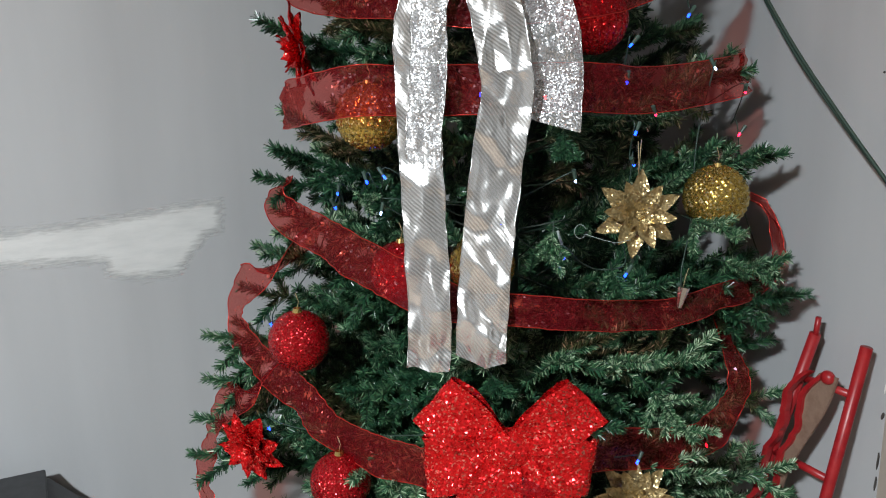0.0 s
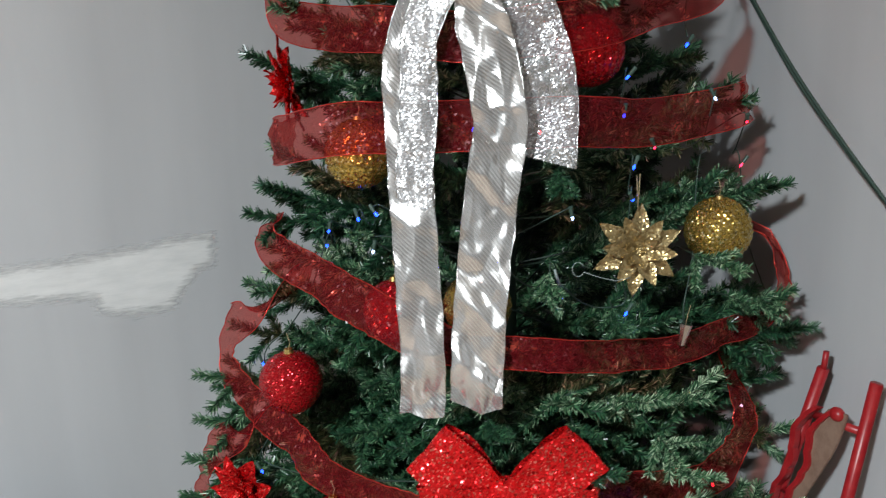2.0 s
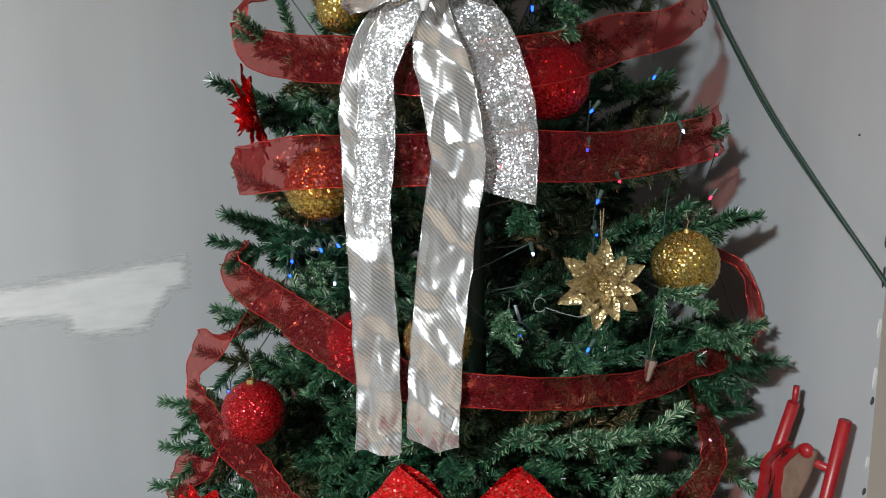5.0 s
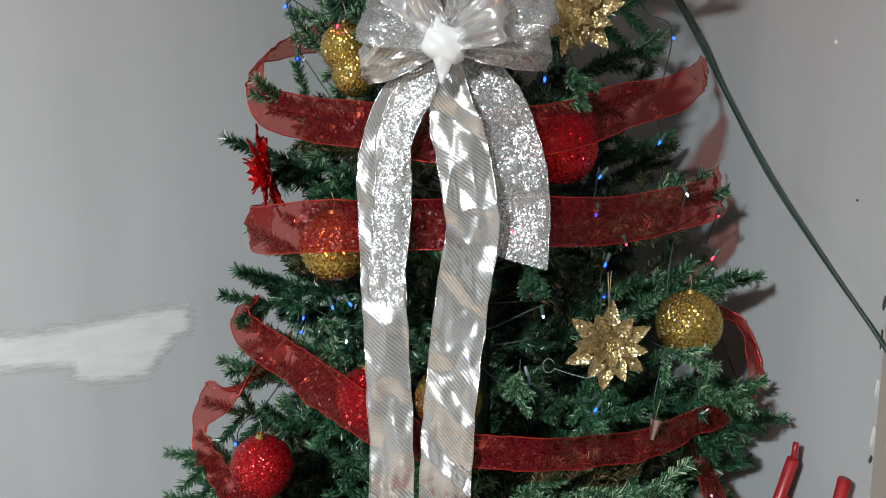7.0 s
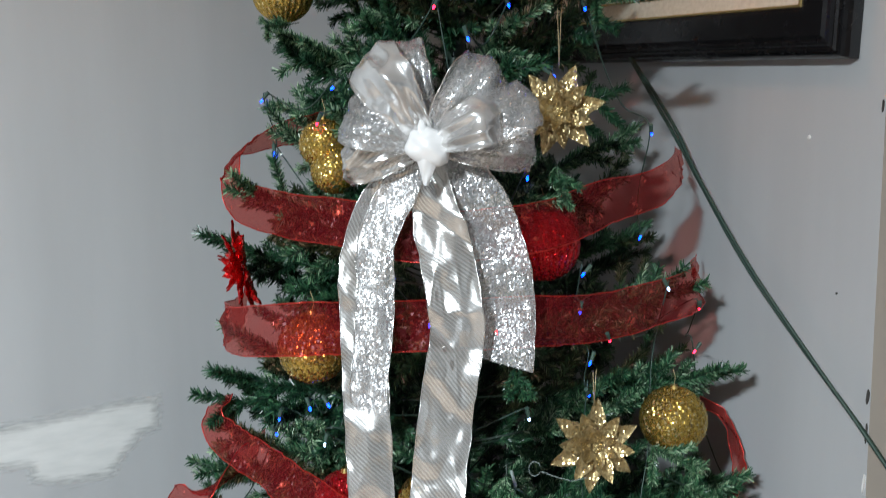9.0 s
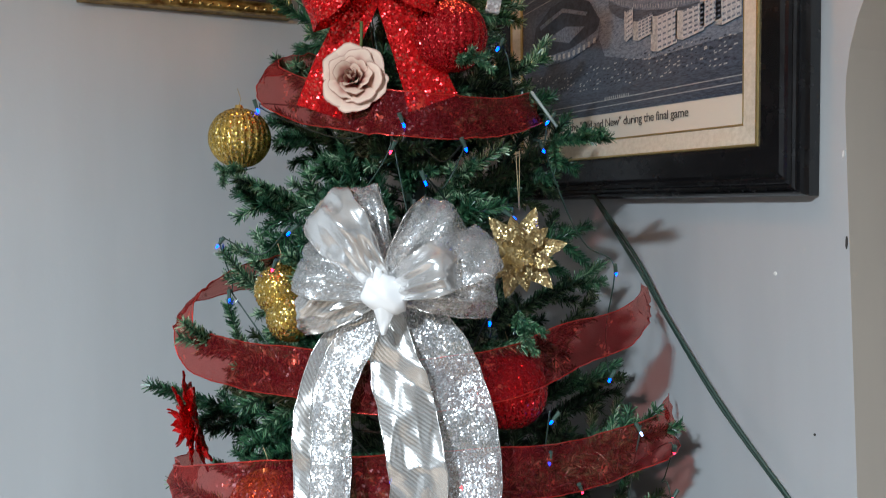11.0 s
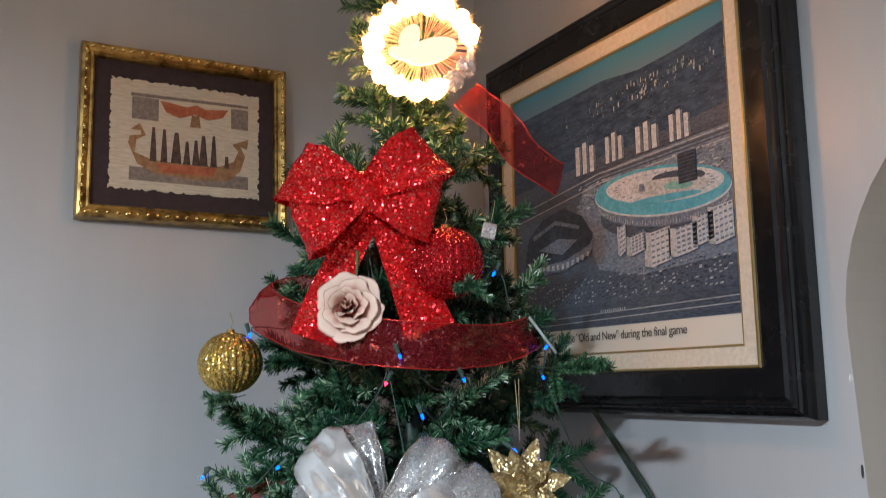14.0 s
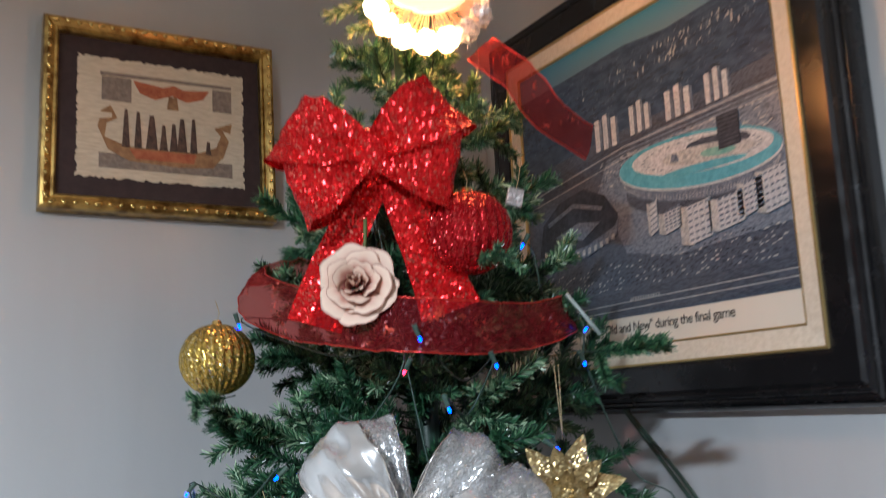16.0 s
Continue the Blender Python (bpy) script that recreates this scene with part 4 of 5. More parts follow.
def ribbon(name, pts, width, material, label, category, group="", face=None, steps=8, across=6, crinkle=0.003, seed=0, wire="", taper=None, parent=None, foil=0.0, cut=None):
    """A wired ribbon along points (u, v, z); it lies against the tree, or faces the direction given. foil: depth of crushed facets; cut: the end's outline."""
    path = [front(*p) for p in spline(pts, steps)]
    axis = front(AXIS_U, AXIS_V, 0)
    n = len(path)
    total = sum((b - a).length for a, b in zip(path, path[1:]))
    verts, uvs = [], []
    run = 0.0
    wv = None
    for i, p in enumerate(path):
        tan = (path[min(i + 1, n - 1)] - path[max(i - 1, 0)]).normalized()
        if face is None:
            out = (Vector((p.x - axis.x, p.y - axis.y, 0.05)).normalized() + front(0, -0.65, 0.08)).normalized()
        else:
            out = face
        w = tan.cross(out)
        w = w.normalized() if w.length > 0.05 else wv
        if wv is not None:
            if w.dot(wv) < 0:
                w = -w
            w = (w + wv * 1.2).normalized()
        wv = w
        nor = w.cross(tan).normalized()
        if nor.dot(out) < 0:
            nor = -nor
        if i:
            run += (p - path[i - 1]).length
        half = width / 2 * (taper(i / (n - 1)) if taper else 1)
        for k in range(across + 1):
            s = 2 * k / across - 1
            q = p + w * (s * half)
            a = noise.noise(Vector((run * 13, s * 0.8 + seed * 7.3, 0)))
            b = noise.noise(Vector((run * 34 + s * 1.6, s * 2.4 - run * 9 + seed * 3.1, 5)))
            q = q + nor * (crinkle * (2.2 * a + 1.0 * (abs(b) * 2 - 0.6))) + w * (0.0012 * noise.noise(Vector((run * 30, seed, s * 3))))
            if foil:
                fa, fb = run / 0.040, s * half / 0.027
                q = q + nor * (foil * (0.62 * creased(fa, fb + 0.5 * fa, seed) + 0.62 * creased(0.6 * fa + 7, 1.2 * fb - 0.5 * fa, seed + 5) + 0.14 * creased(2.4 * fa + 5, 2.4 * fb - fa, seed + 2)))
                if abs(s) > 0.99:
                    q = q + w * (0.0010 * creased(run / 0.016, 3.0, seed + int(s > 0)))
            if cut:
                q = q + tan * (cut(s) * max(0.0, 1 - (total - run) / 0.05))
            verts.append(q)
            uvs.append((run, s * width / 2))
    c = across + 1
    faces = [(i * c + k, i * c + k + 1, (i + 1) * c + k + 1, (i + 1) * c + k) for i in range(n - 1) for k in range(across)]
    top = parent if parent else empty(name, Matrix.Identity(4), label, category, group)
    mesh_ob("band", verts, faces, material, top, "", uvs, True)
    if wire:
        tube("wire_edge", [verts[i * c] for i in range(n)], 0.0009, wire, top, sides=5)
        tube("wire_edge", [verts[i * c + across] for i in range(n)], 0.0009, wire, top, sides=5)
    return top


def garland(pts, width=0.062, seed=0, taper=None, crinkle=0.0055, label="", face=None):
    """A length of the red organza ribbon: points (u, z, off) on the tree's face, or (u, v, z, None) free."""
    full = []
    for q in pts:
        full.append((q[0], q[1], q[2]) if len(q) == 4 else (q[0], face_v(q[0], q[1], q[2]), q[1]))
    return ribbon("ribbon_garland", full, width, "organza", label or "sheer dark red organza ribbon with wired edges, wound round the tree", "ribbon", "red ribbon garlands", wire="red_wire", seed=seed, taper=taper, crinkle=crinkle, face=face)


garland([(-0.107, 1.661, 1.170, None), (-0.178, 1.566, 1.152, None), (-0.225, 1.492, 1.127, None), (-0.241, 1.439, 1.096, None), (-0.220, 1.051, -0.019), (-0.138, 1.034, -0.024), (-0.046, 1.030, -0.031), (0.051, 1.018, -0.036), (0.171, 1.024, -0.030), (0.244, 1.030, -0.034), (0.317, 1.049, -0.042), (0.387, 1.057, -0.050), (0.441, 1.078, -0.056), (0.492, 1.668, 1.097, None)], 0.064, 1, lambda s: 1.0 if s < 0.75 else 1.0 - 1.5 * (s - 0.75))
garland([(-0.250, 1.566, 0.858, None), (-0.255, 1.465, 0.859, None), (-0.210, 1.30, 0.884, None), (-0.130, 1.205, 0.906, None), (-0.078, 1.195, 0.911, None), (-0.03, 1.205, 0.908, None), (0.050, 0.906, -0.028), (0.206, 0.905, -0.026), (0.300, 0.891, -0.034), (0.390, 0.890, -0.044), (0.477, 0.895, -0.054), (0.518, 1.638, 0.898, None)], 0.066, 2)
garland([(-0.266, 1.452, 0.742, None), (-0.276, 0.722, 0.010), (-0.256, 0.694, 0.011), (-0.194, 0.676, 0.005), (-0.133, 0.657, 0.001), (-0.059, 0.637, -0.004), (-0.007, 0.625, -0.007), (0.050, 0.619, -0.010), (0.103, 0.622, -0.011), (0.180, 0.608, -0.010), (0.264, 0.582, -0.016), (0.351, 0.559, -0.025), (0.447, 0.554, -0.035), (0.532, 0.550, -0.044), (0.571, 1.544, 0.597, None), (0.551, 1.577, 0.660, None), (0.485, 1.606, 0.700, None)], 0.064, 3, lambda s: 1.0 if s < 0.36 else max(0.68, 1.0 - 3.2 * (s - 0.36)))
garland([(-0.236, 1.564, 0.628, None), (-0.299, 0.597, 0.020), (-0.366, 0.545, 0.029), (-0.374, 0.489, 0.034), (-0.338, 0.449, 0.034), (-0.291, 0.421, 0.031), (-0.227, 0.399, 0.027), (-0.185, 0.373, 0.025), (-0.113, 0.364, 0.020), (-0.028, 0.377, 0.021), (0.066, 0.398, 0.043), (0.146, 0.417, 0.062), (0.215, 0.412, 0.016), (0.316, 0.362, -0.012), (0.411, 0.330, -0.021), (0.468, 0.350, -0.028), (0.483, 0.425, -0.032), (0.466, 1.583, 0.491, None)], 0.064, 4)
garland([(-0.290, 1.548, 0.399, None), (-0.351, 0.374, 0.040), (-0.409, 0.328, 0.049), (-0.444, 0.272, 0.056), (-0.476, 0.191, 0.065), (-0.484, 0.141, 0.069), (-0.464, 0.095, 0.071)], 0.062, 5)
garland([(0.028, 1.615, 1.487, None), (-0.051, 1.554, 1.479, None), (-0.107, 1.494, 1.468, None), (-0.100, 1.432, -0.028), (-0.043, 1.397, -0.020), (0.024, 1.374, -0.014), (0.084, 1.360, -0.014), (0.155, 1.354, -0.014), (0.230, 1.361, -0.023), (0.274, 1.376, -0.032), (0.299, 1.543, 1.395, None)], 0.060, 6, lambda s: 1.0 if s < 0.7 else 1.0 - 1.3 * (s - 0.7))
garland([(0.205, 1.450, 1.748, None), (0.250, 1.450, 1.706, None), (0.288, 1.455, 1.650, None), (0.345, 1.478, 1.618, None)], 0.060, 7, None, 0.003, "sheer red organza ribbon tail below the glowing topper", front(0.25, -1, 0.3).normalized())

# ---- the silver bow ----
TO_ROOM = front(0, -1, 0.12).normalized()
knot = front(0.072, 1.222, 1.138)
silver_bow = empty("silver_bow", Matrix.Identity(4), "large silver lame bow with long striped and glittering tails", "bow")
ribbon("tail", [(0.074, 1.216, 1.121), (0.052, 1.209, 1.097), (0.012, 1.210, 1.063), (-0.007, 1.201, 1.015), (-0.014, 1.193, 0.965), (-0.012, 1.180, 0.902), (-0.009, 1.167, 0.846), (-0.006, 1.153, 0.776), (-0.003, 1.139, 0.702), (-0.000, 1.130, 0.619), (-0.003, 1.120, 0.548)], 0.056, "silver", "", "", "", TO_ROOM, 24, 16, 0.0004, 11, "silver_wire", lambda s: min(1, 0.45 + 3.5 * s), silver_bow, 0.0098, lambda s: 0.006 * creased(1.6 * s + 3, 1, 4) - 0.004 * s)
ribbon("tail", [(0.070, 1.211, 1.122), (0.037, 1.197, 1.083), (0.007, 1.189, 1.023), (0.005, 1.182, 0.967), (0.001, 1.172, 0.905), (-0.004, 1.161, 0.849), (-0.004, 1.155, 0.806)], 0.046, "silver_glitter", "", "", "", TO_ROOM, 16, 14, 0.0025, 12, "silver_wire", lambda s: min(1, 0.5 + 3 * s), silver_bow, 0.0032, lambda s: -0.014 * s * s - 0.006 * s)
ribbon("tail", [(0.077, 1.211, 1.122), (0.080, 1.198, 1.057), (0.093, 1.190, 0.998), (0.102, 1.183, 0.945), (0.105, 1.176, 0.906), (0.095, 1.162, 0.846), (0.083, 1.147, 0.759), (0.074, 1.135, 0.680), (0.070, 1.129, 0.624), (0.066, 1.120, 0.556)], 0.066, "silver", "", "", "", TO_ROOM, 24, 18, 0.0004, 13, "silver_wire", lambda s: min(1, 0.4 + 4 * s), silver_bow, 0.0108, lambda s: 0.012 * (1 - abs(s + 0.25)) - 0.006)
ribbon("tail", [(0.083, 1.217, 1.121), (0.112, 1.214, 1.091), (0.138, 1.216, 1.055), (0.160, 1.216, 0.994), (0.168, 1.211, 0.935), (0.165, 1.202, 0.859)], 0.070, "silver_glitter", "", "", "", TO_ROOM, 16, 16, 0.003, 14, "silver_wire", lambda s: min(1, 0.4 + 3 * s), silver_bow, 0.0036, lambda s: -0.008 * s)


def bow_loop(parent, centre, du, dz, size, width, depth, material, seed, wire="", open_=0.5, crinkle=0.004, tilt=0.0, round_=False, skew=0.0, foil=0.0):
    """One puffed loop of a bow: it leaves the knot, swells towards (du, dz), turns over and comes back."""
    way = front(du, 0, dz).normalized()
    fwd = front(0, -1, 0)
    side = way.cross(fwd).normalized()
    side = (side + fwd * tilt).normalized()
    n, across = (56, 16) if foil else (34, 8)
    verts, uvs = [], []
    for i in range(n + 1):
        s = i / n
        w = 2 * math.pi * s
        r = size * (0.5 - 0.5 * math.cos(w))
        f = depth * math.sin(w) * (0.35 + 0.65 * math.sin(math.pi * s))
        g = 0.5 - 0.5 * math.cos(w)
        swell = 0.24 + 0.86 * math.sin(math.pi * min(1.0, 0.72 * g + 0.02)) ** 0.9 if round_ else 0.28 + 0.72 * min(1.0, 1.45 * g) ** 0.7
        for k in range(across + 1):
            q = 2 * k / across - 1
            p = centre + way * (r * (1 + skew * q)) + fwd * (f + 0.02 + open_ * depth * 0.4 * q * q) + side * (q * width / 2 * swell)
            if foil:
                p = p + fwd * (0.007 * (1 - g) * math.sin(q * 8 + seed)) - way * (0.05 * size * g * q * q)
            a = noise.noise(Vector((s * 7, q * 1.4, seed * 9.7)))
            b = noise.noise(Vector((s * 17, q * 3.2, seed * 4.1)))
            c_ = abs(noise.noise(Vector((s * 11 + 3, q * 2.6, seed * 6.3)))) - 0.2
            p = p + fwd * (crinkle * (1.6 * a + b + 2.4 * c_)) + way * (crinkle * (1.5 * a + 1.6 * c_)) + side * (crinkle * 0.8 * b)
            if foil:
                fa, fb = 2 * s * size / 0.040, q * width / 2 / 0.030
                p = p + (fwd + way * 0.5) * ((0.35 + 0.65 * g) * foil * (creased(fa, fb + 0.4 * fa, seed) + 0.16 * creased(2.3 * fa, 2.3 * fb, seed + 3)))
            verts.append(p)
            uvs.append((s * size * 2, q * width / 2))
    c = across + 1
    faces = [(i * c + k, i * c + k + 1, (i + 1) * c + k + 1, (i + 1) * c + k) for i in range(n) for k in range(across)]
    loop = mesh_ob("loop", verts, faces, material, parent, "", uvs, True)
    if wire:
        tube("wire_edge", [verts[i * c] for i in range(n + 1)], 0.0008, wire, loop, sides=5)
        tube("wire_edge", [verts[i * c + across] for i in range(n + 1)], 0.0008, wire, loop, sides=5)


for du, dz, size, width, depth, mat, seed, tilt in ((-0.26, 1.0, 0.130, 0.056, 0.034, "silver_glitter", 8, 0.3), (-0.55, 0.84, 0.128, 0.078, 0.070, "silver_plain", 1, 0.45), (-0.95, 0.34, 0.108, 0.066, 0.058, "silver_glitter", 2, -0.45), (-1.0, -0.22, 0.106, 0.058, 0.040, "silver", 3, 0.4),
                                                    (0.92, 0.36, 0.142, 0.066, 0.046, "silver_glitter", 6, 0.45), (1.0, -0.08, 0.136, 0.060, 0.044, "silver_glitter", 7, -0.5), (0.66, 0.76, 0.126, 0.078, 0.062, "silver_glitter", 4, -0.5), (0.84, 0.36, 0.098, 0.066, 0.085, "silver_plain", 5, 0.35)):
    bow_loop(silver_bow, knot, du, dz, size, width, depth, mat, seed, "silver_wire", tilt=tilt, open_=-0.15, crinkle=0.003, foil=0.013 if mat != "silver_glitter" else 0.010)


def satin_knot(at):
    """The tied middle: a creased pillow with a pointed flap below and a short end above."""
    bm = bmesh.new()
    bmesh.ops.create_uvsphere(bm, u_segments=36, v_segments=22, radius=1)
    for v in bm.verts:
        c = v.co
        c *= 1 + 0.16 * creased(2.0 * c.x + 5, 2.2 * c.z, 6) + 0.05 * creased(5 * c.x, 4 * c.z + 3, 9)
        c.x = math.copysign(abs(c.x) ** 0.8, c.x)
    bmesh.ops.transform(bm, matrix=Matrix.Translation(at) @ pose(0, 0, 0, 0, 10, -27) @ Matrix.Diagonal((0.029, 0.019, 0.022, 1)), verts=bm.verts)
    part("knot", bm, "satin", silver_bow, "creased white satin knot", True)
    for name, tip, half in (("knot_flap", front(-0.004, 0.004, -0.046), 0.018), ("knot_end", front(-0.016, 0.008, 0.042), 0.008)):
        verts, faces, n = [], [], 10
        for i in range(n + 1):
            t = i / n
            for k in range(9):
                q = k / 4 - 1
                spread = half * (1 - 0.85 * t if name == "knot_flap" else 1 - 0.2 * t)
                verts.append(at + tip * t + front(q * spread, -0.012 * (1 - q * q) * (1 - 0.6 * t) - 0.006 + 0.003 * creased(3 * t, 2 * q, 5), 0))
        faces = [(i * 9 + k, i * 9 + k + 1, (i + 1) * 9 + k + 1, (i + 1) * 9 + k) for i in range(n) for k in range(8)]
        mesh_ob(name, verts, faces, "satin", silver_bow, smooth=True)


satin_knot(knot + front(0.002, -0.052, -0.002))

# ---- red glitter bows ----


def stiff_tail(parent, pts, width, seed, taper=None):
    ribbon("tail", pts, width, "red_glitter", "", "", "", TO_ROOM, 10, 8, 0.0025, seed, "", taper, parent)


top_bow = empty("red_bow", Matrix.Identity(4), "stiff red glitter bow with two tails below the topper", "bow", "red glitter bows")
kt = front(0.056, 1.336, 1.561)
for du, dz, size, width, seed, skew in ((-0.95, 0.30, 0.101, 0.084, 21, -0.08), (-0.86, -0.48, 0.098, 0.085, 26, -0.08), (0.87, 0.50, 0.110, 0.080, 22, 0.08), (0.95, -0.30, 0.100, 0.090, 23, 0.05)):
    bow_loop(top_bow, kt, du, dz, size, width, 0.026, "red_glitter", seed, open_=0.9, crinkle=0.003, skew=skew)
stiff_tail(top_bow, [(0.066, 1.333, 1.550), (0.032, 1.333, 1.489), (0.002, 1.345, 1.429), (-0.018, 1.352, 1.375)], 0.064, 24, lambda s: 0.55 + 0.45 * s)
stiff_tail(top_bow, [(0.076, 1.328, 1.550), (0.097, 1.328, 1.490), (0.117, 1.336, 1.440), (0.136, 1.342, 1.380)], 0.070, 25, lambda s: 0.55 + 0.45 * s)
bm = bmesh.new()
bmesh.ops.create_uvsphere(bm, u_segments=20, v_segments=12, radius=1, matrix=Matrix.Translation(kt + front(0, -0.024, 0)) @ pose(0, 0, 0, 0, 0, -27) @ Matrix.Diagonal((0.026, 0.016, 0.030, 1)))
part("knot", bm, "red_glitter", top_bow, "", True)

low_bow = empty("red_bow", Matrix.Identity(4), "large stiff red glitter bow, partly under a sheer ribbon", "bow", "red glitter bows")
kl = front(0.103, 1.094, 0.456)
for du, dz, size, width, seed, skew in ((-0.80, 0.60, 0.122, 0.080, 31, -0.03), (0.82, 0.58, 0.124, 0.076, 32, 0.03), (-0.95, -0.20, 0.112, 0.085, 33, -0.05), (0.95, -0.22, 0.112, 0.085, 34, 0.05), (-0.35, -1.0, 0.11, 0.09, 36, 0.0), (0.40, -1.0, 0.11, 0.09, 37, 0.0)):
    bow_loop(low_bow, kl, du, dz, size, width, 0.014, "red_glitter", seed, open_=0.9, crinkle=0.003, skew=skew)
bm = bmesh.new()
bmesh.ops.create_uvsphere(bm, u_segments=20, v_segments=12, radius=1, matrix=Matrix.Translation(kl + front(0, -0.02, 0)) @ pose(0, 0, 0, 0, 0, -27) @ Matrix.Diagonal((0.034, 0.02, 0.03, 1)))
part("knot", bm, "red_glitter", low_bow, "", True)

# ---- baubles ----


def bauble(u, v, z, radius, material, style, label, squash=1.0, tip=0.0, hang=0.03):
    """A ball with a beaded or wound surface, a gilt cap and a loop of thread."""
    thing = empty("bauble", Matrix.Translation(front(u, v, z)) @ pose(0, 0, 0, tip, 0, 20), label, "bauble", "baubles on the tree")
    nu, nv = 104, 44
    verts = []
    for i in range(nv + 1):
        th = math.pi * i / nv
        for k in range(nu):
            ph = 2 * math.pi * k / nu
            if style == "beads":
                r = 1 + 0.07 * abs(math.sin(th * 17)) * (0.55 + 0.45 * math.sin(ph * 26 + 3 * (int(th * 17 / math.pi) % 2)))
            elif style == "wound":
                r = 1 + 0.06 * abs(math.sin(ph * 13 + 0.25 * math.sin(th * 2))) * math.sin(th) ** 0.7
            else:
                r = 1 + 0.012 * noise.noise(Vector((math.sin(th) * math.cos(ph), math.sin(th) * math.sin(ph), math.cos(th))) * 14)
            verts.append((radius * r * math.sin(th) * math.cos(ph) * squash, radius * r * math.sin(th) * math.sin(ph), radius * r * math.cos(th)))
    faces = [(i * nu + k, i * nu + (k + 1) % nu, (i + 1) * nu + (k + 1) % nu, (i + 1) * nu + k) for i in range(nv) for k in range(nu)]
    mesh_ob("ball", verts, faces, material, thing, smooth=True)
    bm = bmesh.new()
    bmesh.ops.create_cone(bm, cap_ends=True, segments=16, radius1=radius * 0.17, radius2=radius * 0.12, depth=radius * 0.16, matrix=Matrix.Translation((0, 0, radius * 1.04)))
    part("cap", bm, "gold_cap", thing, "gilt cap")
    tube("thread", [Vector((0, 0, radius * 1.1)), Vector((0.004, 0, radius + hang * 0.5)), Vector((0, 0.002, radius + hang))], 0.0006, "thread", thing, sides=4)


GOLD = "gold glitter bauble with a beaded surface, hanging on the tree"
RED = "round red glitter bauble hanging on the tree"
for args in ((-0.090, 1.272, 0.867, 0.046, "gold", "beads", "gold beaded glitter bauble behind a sheer red ribbon"), (0.424, 1.398, 0.718, 0.048, "gold", "beads", GOLD), (0.067, 1.235, 0.658, 0.045, "gold", "beads", "gold beaded bauble half hidden behind the silver tails"),
             (-0.229, 1.332, 0.507, 0.049, "red_ball", "plain", RED), (-0.163, 1.269, 0.294, 0.048, "red_ball", "plain", RED), (-0.060, 1.33, 0.621, 0.048, "red_ball", "plain", "red glitter bauble behind a sheer red ribbon"),
             (0.225, 1.35, 0.991, 0.050, "red_ball", "wound", "red glitter bauble wound in rows, behind a sheer ribbon"), (0.162, 1.338, 1.468, 0.047, "red_ball", "wound", "red glitter bauble wound in rows, beside the bow"), (-0.148, 1.46, 1.357, 0.043, "gold", "wound", "gold glitter bauble wound in rows, resting on a branch"),
             (-0.082, 1.377, 1.136, 0.034, "gold", "beads", "small gold glitter bauble beside the silver bow"), (-0.066, 1.364, 1.100, 0.033, "gold", "beads", "small gold glitter bauble beside the silver bow")):
    bauble(*args)

# ---- poinsettias and the rose ----


def petal_mesh(name, length, width, material, cup=0.25, lobes=0):
    verts, faces = [], []
    n = 10
    for i in range(n + 1):
        s = i / n
        w = width * (math.sin(math.pi * min(1, s ** 0.85 * 0.99 + 0.01)) ** 0.9) * (1 + (0.07 * math.cos(s * 22) if lobes else 0))
        lift = cup * length * s * s
        for k in (-1, -0.5, 0, 0.5, 1):
            verts.append((length * s, k * w, lift + 0.42 * w * abs(k) + 0.0016 * math.sin(s * 26 - abs(k) * 5)))
    for i in range(n):
        for k in range(4):
            faces.append((i * 5 + k, i * 5 + k + 1, (i + 1) * 5 + k + 1, (i + 1) * 5 + k))
    me = bpy.data.meshes.new(name)
    me.from_pydata(verts, [], faces)
    me.polygons.foreach_set("use_smooth", [True] * len(me.polygons))
    me.materials.append(M[material])
    return me


def poinsettia(place, m, size, material, label, outer=8, thread=0.0):
    """A glittering flower: two or three rings of pointed petals round a beaded heart. Local z faces the viewer."""
    thing = empty("poinsettia_ornament", Matrix.Translation(place) @ m, label, "flower ornament", "flower ornaments")
    broad = 0.30 if material == "red_glitter" else 0.215
    big = petal_mesh("petal", size * 1.04, size * broad, material, 0.02, 1)
    mid = petal_mesh("petal", size * 0.86, size * 0.19, material, 0.14, 1)
    low = petal_mesh("petal", size * 0.52, size * 0.13, material, 0.4)
    for i in range(outer):
        share("petal", big, pose(0, 0, -0.002 * (i % 2), 0, 4 * (i % 2), 360 * i / outer), thing)
    for i in range(outer):
        share("petal", mid, pose(0, 0, 0.004, 0, -8, 360 * (i + 0.5) / outer), thing)
    for i in range(6):
        share("petal", low, pose(0, 0, 0.008, 0, -20, 60 * i + 15), thing)
    bm = bmesh.new()
    for i in range(9):
        a = 2.4 * i
        bmesh.ops.create_icosphere(bm, subdivisions=1, radius=size * 0.045, matrix=Matrix.Translation((0.03 * size * i ** 0.5 * math.cos(a), 0.03 * size * i ** 0.5 * math.sin(a), 0.016)))
    part("flower_heart", bm, material, thing, "", True)
    if thread:
        top = m.inverted() @ Vector((0, 0, 1))
        for d in (-0.002, 0.003):
            tube("thread", [top * (size * 0.9) + Vector((0, 0, 0)), top * (size * 0.9 + thread) + Vector((d, 0, 0))], 0.0007, "thread", thing, sides=4)


